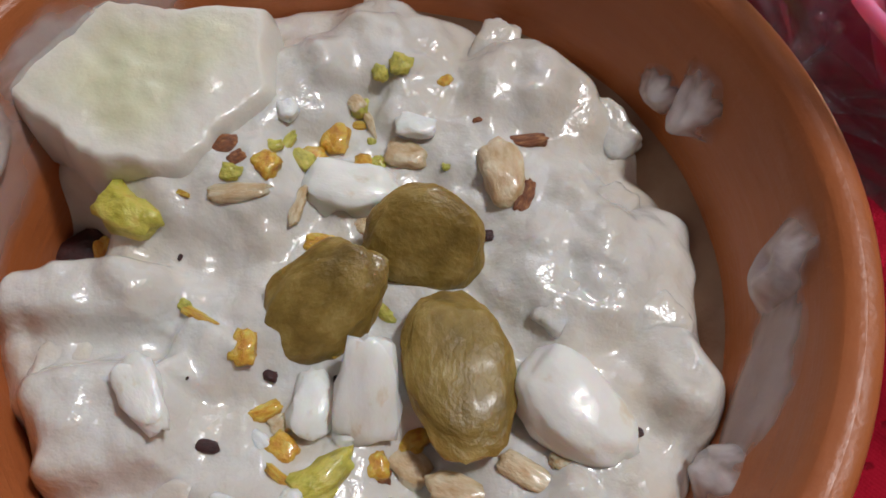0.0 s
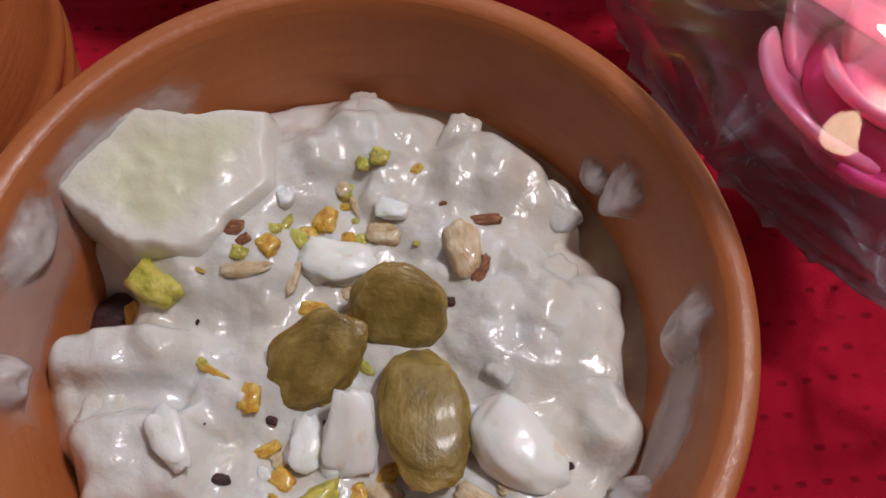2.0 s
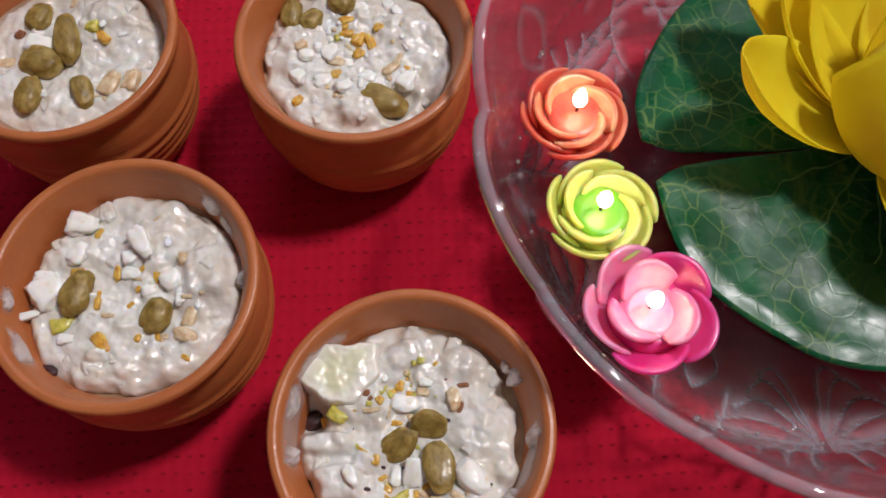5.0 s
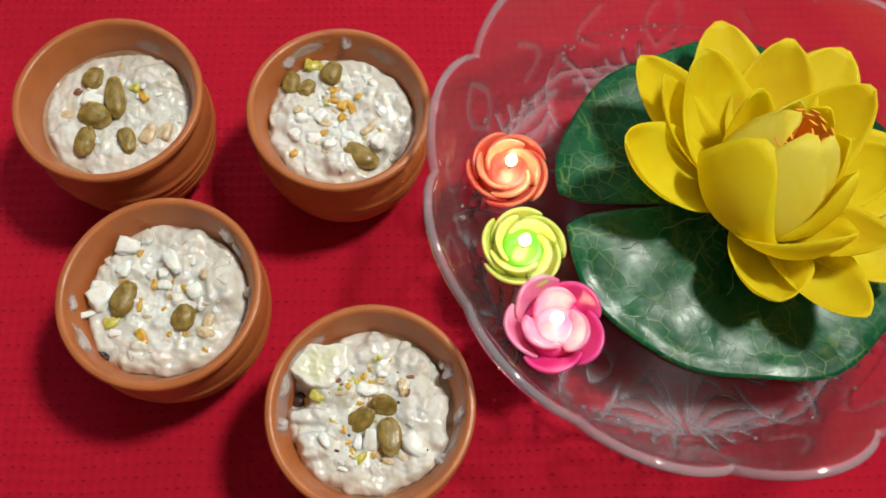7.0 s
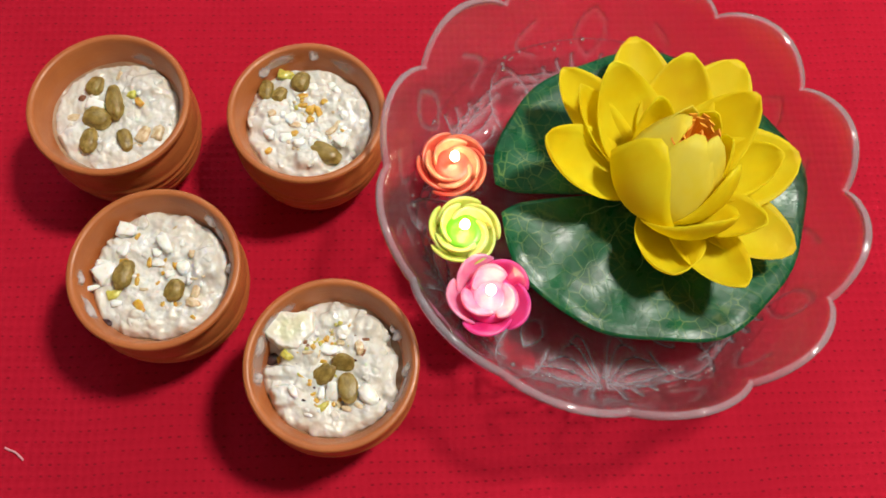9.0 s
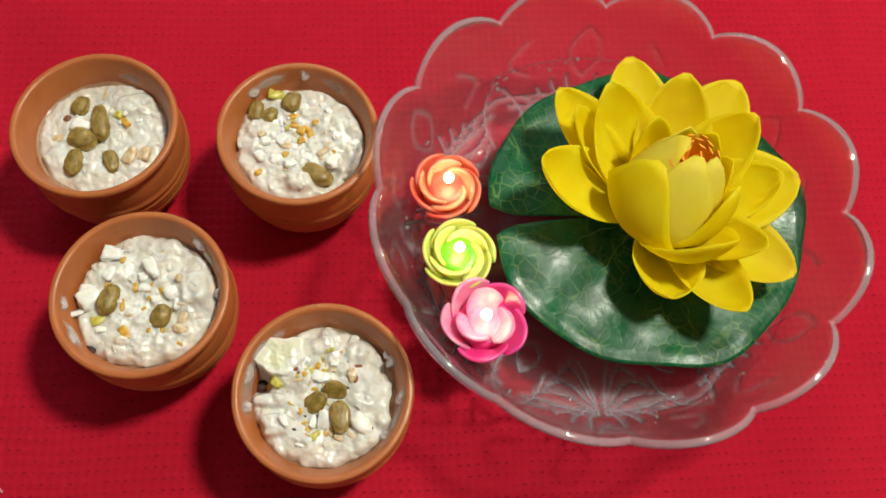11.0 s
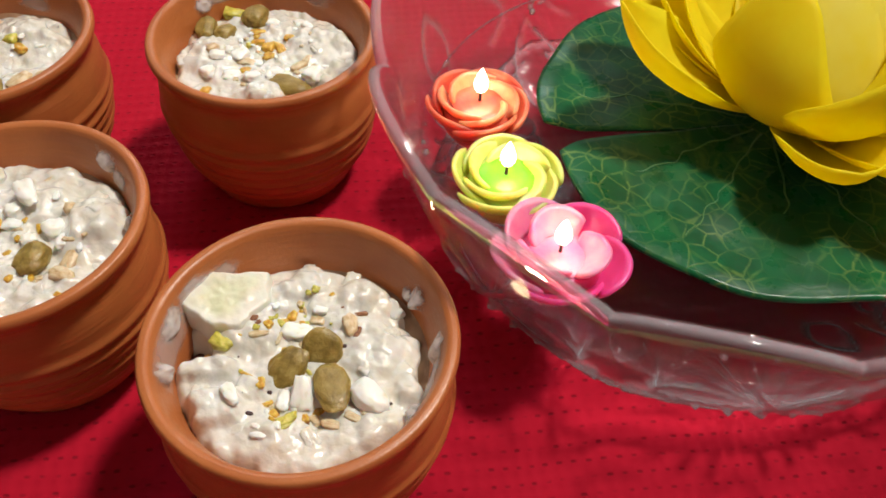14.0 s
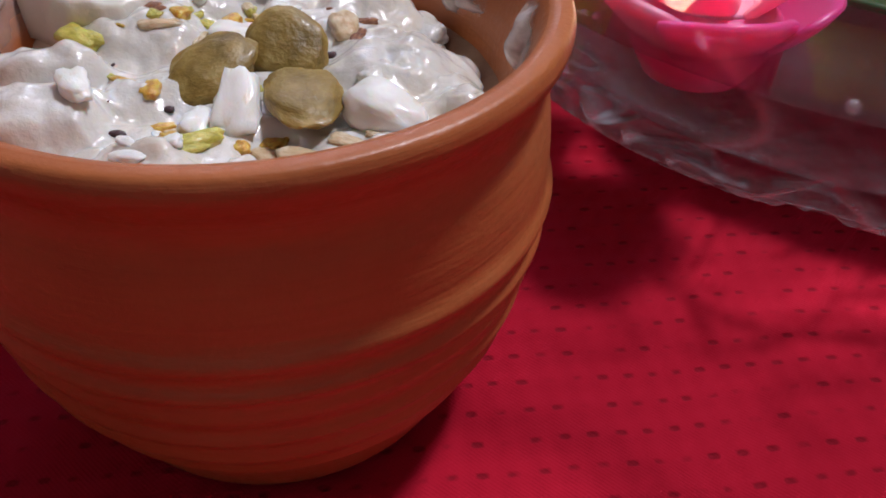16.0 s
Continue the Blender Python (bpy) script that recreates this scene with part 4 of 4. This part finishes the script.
bowl = tagged(piece("glass_bowl", bowl_mesh()), "clear pressed-glass bowl with a scalloped rim, filled with water", "bowl")
bowl.location = (*BOWL, 0.0002)


def water_mesh():
    prof = [(0.02, 0.0440), (0.06, 0.0440), (0.1120, 0.0440), (0.1128, 0.0462), (0.1108, 0.0458), (0.06, 0.0458), (0.02, 0.0458)]
    return mesh_of("water", *lathe(prof, 96, lambda a, k: (0, 0.00012 * math.sin(5 * a + k))), WATER)


pool = tagged(piece("water", water_mesh()), "still clear water in the glass bowl", "water", kind="structure")
pool.location = (*BOWL, 0)


# ---------------------------------------------------------------- the lily pad and the lotus
PAD = (0.1795, 0.1085, 0.0470)


def pad_place(u, a):
    """A point of the pad's wavy surface, u from the middle to the edge, a in radians."""
    r = 0.0925 * u * (1 + 0.018 * math.sin(5 * a + 1) + 0.012 * math.sin(9 * a))
    z = 0.0016 * math.sin(4 * a + 0.5) * u ** 3 + 0.0030 * u ** 6 + 0.0012 * nz(math.cos(a) * u, math.sin(a) * u, 1, 4) - 0.0016 * max(0, u - 0.93) / 0.07
    return r * math.cos(a), r * math.sin(a), z


def pad_mesh():
    n, m = 46, 181
    P = np.zeros((n, m, 3))
    for i in range(n):
        u = 0.02 + 0.98 * i / (n - 1)
        for j in range(m):
            # the slit opens towards the candles
            half = 3.2 * u ** 1.6 + 60 * max(0.0, u - 0.84) ** 1.7
            P[i, j] = pad_place(u, radians(185 + half + j / (m - 1) * (360 - 2 * half)))
    return mesh_of("blade", *sheet(P, np.full((n, m), 0.0014)), LILY)


def vein_mesh(angle, reach, seed):
    """A thin pale rib that winds from the pad's middle towards its edge."""
    n = 40
    P = np.zeros((n, 3, 3))
    for i in range(n):
        u = 0.10 + (reach - 0.10) * i / (n - 1)
        a = radians(angle + 5 * nz(u, seed, 0.0, 4.0) + 2.5 * nz(u, seed, 5.0, 14.0))
        for j in (-1, 0, 1):
            x, y, z = pad_place(u, a)
            w = j * (0.00045 - 0.00028 * u)
            P[i, j + 1] = (x - w * math.sin(a), y + w * math.cos(a), z + 0.00078)
    return mesh_of("vein", *sheet(P, np.full((n, 3), 0.00024)), VEIN)


pad = tagged(new("lily_pad"), "dark green artificial lily pad with yellow veins floating on the water", "leaf")
pad.location = PAD
piece("blade", pad_mesh(), pad)
for k in range(13):
    piece("vein", vein_mesh(205 + k * 26.5, 0.72 + 0.16 * math.sin(k * 2.3), k * 1.7), pad, "thin pale green rib")

lotus = tagged(new("lotus_flower"), "open yellow artificial lotus with orange stamens on a lily pad", "flower")
HEART = Vector((0.1830, 0.1080, 0.0500))
lotus.location = HEART


def petal(tip, width, cup=0.35, root=0.010, belly=0.5, curl=0.0, sink=0.15, bulge=None, mat=None):
    """A cupped petal from the flower's heart to its tip, given in the world."""
    end = Vector(tip) - HEART
    flat = Vector((end.x, end.y, 0))
    out = flat.normalized()
    start = out * root + Vector((0, 0, 0.006))
    mid = out * (root + (flat.length - root) * (0.62 + curl)) + Vector((0, 0, 0.006 + (end.z - 0.006) * sink))
    if bulge:
        # an inner petal that swells outwards, then closes over the heart: (direction in degrees, reach in metres)
        out = Vector((math.cos(radians(bulge[0])), math.sin(radians(bulge[0])), 0))
        start = out * root + Vector((0, 0, 0.006))
        mid = 2 * (out * bulge[1] + Vector((0, 0, 0.45 * end.z))) - 0.5 * (start + end)
    side = Vector((-out.y, out.x, 0))
    n, m = 17, 11
    P = np.zeros((n, m, 3))
    for i in range(n):
        u = i / (n - 1)
        c = start * (1 - u) ** 2 + mid * 2 * u * (1 - u) + end * u * u
        d = ((mid - start) * (1 - u) + (end - mid) * u).normalized()
        up = side.cross(d).normalized()
        up = up if up.dot(Vector((-out.x, -out.y, 0.5))) > 0 else -up
        w = width / 2 * (0.22 * (1 - u) ** 2 + math.sin(math.pi * (u * 0.995) ** (0.75 + belly * 0.5)) ** 0.55)
        w = max(w, 0.0006)
        for j in range(m):
            v = 2 * j / (m - 1) - 1
            lift = cup * w * (v * v) * (0.6 + 0.5 * math.sin(math.pi * u)) + 0.0006 * nz(u, v, end.x * 90, 2.0)
            P[i, j] = c + side * (w * v * (1 - 0.12 * cup * v * v)) + up * lift
    t = np.full((n, m), 0.0011)
    t[:, 0] = t[:, -1] = t[-1, :] = 0.0006
    return piece("petal", mesh_of("petal", *sheet(P, t), mat or YELLOW), lotus)


# the outer ring, then the inner rings
petal((0.1090, 0.1130, 0.1010), 0.0418, 0.55, curl=0.22)
petal((0.1228, 0.1641, 0.0878), 0.0360, 0.5, curl=0.10)
petal((0.1685, 0.1940, 0.0770), 0.0406, 0.35)
petal((0.1953, 0.1735, 0.0930), 0.0429, 0.4)
petal((0.2306, 0.1783, 0.0785), 0.0441, 0.3)
petal((0.2317, 0.1482, 0.0925), 0.0394, 0.4)
petal((0.2575, 0.1180, 0.0775), 0.0500, 0.3)
petal((0.2495, 0.0637, 0.0706), 0.0400, 0.35)
petal((0.2130, 0.0381, 0.0854), 0.0340, 0.45, curl=0.15)
petal((0.1780, 0.0467, 0.0788), 0.0390, 0.55, curl=0.30)
petal((0.1467, 0.1587, 0.1037), 0.0441, 0.4, curl=0.10)
petal((0.1296, 0.1470, 0.0985), 0.0255, 0.5, curl=0.10)
petal((0.1714, 0.1386, 0.1040), 0.0300, 0.4, curl=0.3)
petal((0.2430, 0.1136, 0.0880), 0.0371, 0.4, curl=0.1)
petal((0.2237, 0.0689, 0.0960), 0.0350, 0.4, curl=0.2)
petal((0.1990, 0.0670, 0.1050), 0.0500, 0.45, bulge=(-78, 0.040))
petal((0.1860, 0.1310, 0.1070), 0.0360, 0.5, bulge=(100, 0.022), mat=PALE)
petal((0.2010, 0.1280, 0.1060), 0.0340, 0.5, bulge=(45, 0.022))
petal((0.2090, 0.1130, 0.1030), 0.0360, 0.5, bulge=(0, 0.027))
petal((0.1850, 0.1210, 0.1100), 0.0440, 0.4, bulge=(165, 0.026), mat=PALE)
petal((0.2080, 0.0970, 0.1040), 0.0440, 0.45, bulge=(-45, 0.033))
petal((0.1960, 0.1110, 0.1110), 0.0420, 0.4, bulge=(-72, 0.027), mat=PALE)
petal((0.1880, 0.1115, 0.1120), 0.0500, 0.4, bulge=(-105, 0.030), mat=PALE)
petal((0.1680, 0.1060, 0.1130), 0.0540, 0.4, bulge=(-145, 0.034))

for k in range(26):
    a, r = 2.4 * k, 0.0010 * math.sqrt(k)
    lean = Vector((math.cos(a) * (0.12 + r * 60), math.sin(a) * (0.12 + r * 60), 1)).normalized()
    foot = Vector((0.1895 - HEART.x + r * math.cos(a), 0.1165 - HEART.y + r * math.sin(a), 0.032))
    pts = [foot + lean * 0.021 * q for q in (0, 0.5, 1)]
    bm = bmesh.new()
    bmesh.ops.create_cone(bm, cap_ends=True, segments=6, radius1=0.0015, radius2=0.0017, depth=0.024)
    bmesh.ops.scale(bm, vec=(1.5, 0.35, 1.0), verts=bm.verts)
    me = bpy.data.meshes.new("stamen")
    bm.to_mesh(me)
    bm.free()
    me.materials.append(STAMEN)
    ob = piece("stamen", me, lotus)
    ob.matrix_local = Matrix.Translation(pts[1]) @ lean.to_track_quat("Z", "Y").to_matrix().to_4x4()
core = piece("flower_heart", mesh_of("flower_heart", *lathe([(0.004, 0.0), (0.012, 0.004), (0.013, 0.018), (0.010, 0.034), (0.004, 0.040)], 24), YELLOW), lotus)
core.location = (0.004, 0.006, 0.0)


# ---------------------------------------------------------------- the candles
def candle(label, at, size, mats, spin, open_by, rows, flame_at):
    outer, inner, pool_mat = mats
    root = tagged(new("rose_candle"), label, "candle", "rose candles in the bowl")
    root.matrix_world = pose(*at)
    body = [(0.2, -0.62), (0.52, -0.60), (0.70, -0.30), (0.74, 0.05), (0.60, 0.20), (0.50, 0.16)]
    piece("wax_body", mesh_of("wax_body", *lathe([(r * size, z * size) for r, z in body], 40), outer), root)
    for row, (n, r0, r1, low, high, swing, mat) in enumerate(rows):
        for k in range(n):
            a0 = radians(spin + 360 * k / n + 37 * row)
            p, q = 15, 8
            P = np.zeros((p, q, 3))
            for i in range(p):
                u = i / (p - 1)
                for j in range(q):
                    v = j / (q - 1)
                    a = a0 + radians(swing) * u
                    flare = r0 + (r1 - r0) * u + open_by * v ** 2 * (1 - 0.5 * u) * math.sin(math.pi * min(1, u * 0.9 + 0.1))
                    r = size * (0.60 * (r0 + (r1 - r0) * u) + (flare - 0.60 * (r0 + (r1 - r0) * u)) * math.sin(v * math.pi / 2))
                    z = size * (low + (high - low) * v * (0.55 + 0.45 * math.sin(math.pi * min(1, 0.12 + 0.85 * u)) ** 0.6))
                    P[i, j] = (r * math.cos(a), r * math.sin(a), z + 0.0004 * nz(a, v, k + row, 3))
            t = np.full((p, q), 0.11 * size)
            t[:, -1] *= 0.6
            t[0] *= 0.5
            t[-1] *= 0.5
            piece("wax_petal", mesh_of("wax_petal", *sheet(P, t), inner if mat.name == "pink_wax" and k in (1, 2) else mat), root)
    disc = [(0.05, 0.20), (0.35, 0.195), (0.52, 0.215), (0.56, 0.16), (0.3, 0.10), (0.05, 0.10)]
    piece("wax_pool", mesh_of("wax_pool", *lathe([(r * size, z * size) for r, z in disc], 32), pool_mat), root, "molten glossy wax pool")
    bm = bmesh.new()
    bmesh.ops.create_cone(bm, cap_ends=True, segments=8, radius1=0.0007, radius2=0.0005, depth=0.006)
    me = bpy.data.meshes.new("wick")
    bm.to_mesh(me)
    bm.free()
    me.materials.append(WICK)
    wick = piece("wick", me, root, "short charred wick")
    wick.location = (flame_at[0], flame_at[1], 0.20 * size + 0.002)
    drop = [(0.0004, 0.0), (0.0018, 0.0012), (0.0027, 0.0032), (0.0026, 0.0052), (0.0018, 0.0078), (0.0009, 0.0100), (0.0002, 0.0114)]
    fl = piece("flame", mesh_of("flame", *lathe([tuple(p) for p in spline(drop, 18)], 20), FLAME), root, "bright yellow-white flame")
    fl.location = (flame_at[0], flame_at[1], 0.20 * size + 0.0042)
    return root


CORAL = wax("coral_wax", (0.85, 0.22, 0.12), (0.80, 0.08, 0.055))
CORAL_IN = wax("coral_light_wax", (0.92, 0.42, 0.24), (0.85, 0.19, 0.10))
LIME = wax("lime_wax", (0.78, 0.79, 0.20), (0.65, 0.70, 0.12))
LIME_IN = wax("lime_light_wax", (0.78, 0.78, 0.25), (0.66, 0.70, 0.14))
LIME_POOL = wax("green_wax", (0.25, 0.62, 0.02), (0.16, 0.52, 0.01))
PINK = wax("pink_wax", (0.87, 0.07, 0.30), (0.82, 0.028, 0.23))
PINK_IN = wax("pale_pink_wax", (0.92, 0.34, 0.48), (0.89, 0.15, 0.36))
swirl = [(5, 1.02, 0.80, -0.25, 0.34, 105, None), (4, 0.80, 0.50, -0.05, 0.40, 125, None)]
candle("coral-red rose-shaped candle burning on the water", (0.0632, 0.1215, 0.0455), 0.0195, (CORAL, CORAL_IN, CORAL), 20, 0.10,
       [(*swirl[0][:6], CORAL), (*swirl[1][:6], CORAL_IN)], (0.001, 0.0015))
candle("yellow-green rose-shaped candle burning on the water", (0.0697, 0.0800, 0.0455), 0.0195, (LIME, LIME_IN, LIME_POOL), 60, 0.10,
       [(*swirl[0][:6], LIME), (*swirl[1][:6], LIME_IN)], (0.0, 0.001))
candle("pink rose-shaped candle burning on the water", (0.0835, 0.0420, 0.0455), 0.0200, (PINK, PINK_IN, PINK_IN), 10, 0.30,
       [(5, 1.00, 0.88, -0.25, 0.40, 88, PINK), (3, 0.62, 0.52, 0.0, 0.55, 112, PINK_IN)], (0.0, 0.001))

# ---------------------------------------------------------------- small things
def thread():
    c = bpy.data.curves.new("thread", "CURVE")
    c.dimensions, c.bevel_depth, c.bevel_resolution = "3D", 0.0006, 2
    s = c.splines.new("NURBS")
    pts = [(-0.006, 0.003), (-0.003, 0.0015), (0.0, 0.0012), (0.002, -0.001), (0.005, -0.0035)]
    s.points.add(len(pts) - 1)
    for p, (x, y) in zip(s.points, pts):
        p.co = (x, y, 0, 1)
    s.use_endpoint_u = True
    c.materials.append(plain("pink_thread", (0.75, 0.35, 0.4), 0.8))
    return c


lint = tagged(new("thread", thread()), "short pink loose thread lying on the red cloth", "thread")
lint.location = (-0.1800, -0.0393, 0.0004)


def bubbles():
    """Small bubbles and drops along the water's edge."""
    bm = bmesh.new()
    rnd = random.Random(4)
    for lo, hi, n in ((62, 128, 18), (-125, -50, 12), (150, 215, 8)):
        for _ in range(n):
            a, r = radians(rnd.uniform(lo, hi)), 0.1120 - rnd.random() ** 2 * 0.010
            size = rnd.uniform(0.0007, 0.0016)
            bmesh.ops.create_icosphere(bm, subdivisions=2, radius=size, matrix=Matrix.Translation((r * math.cos(a), r * math.sin(a), 0.0462)))
    me = bpy.data.meshes.new("bubbles")
    bm.to_mesh(me)
    bm.free()
    me.polygons.foreach_set("use_smooth", [True] * len(me.polygons))
    me.materials.append(BUBBLE)
    return me


froth = tagged(piece("bubbles", bubbles()), "tiny clear bubbles along the water's edge", "bubbles", kind="stuff")
froth.location = (*BOWL, 0)
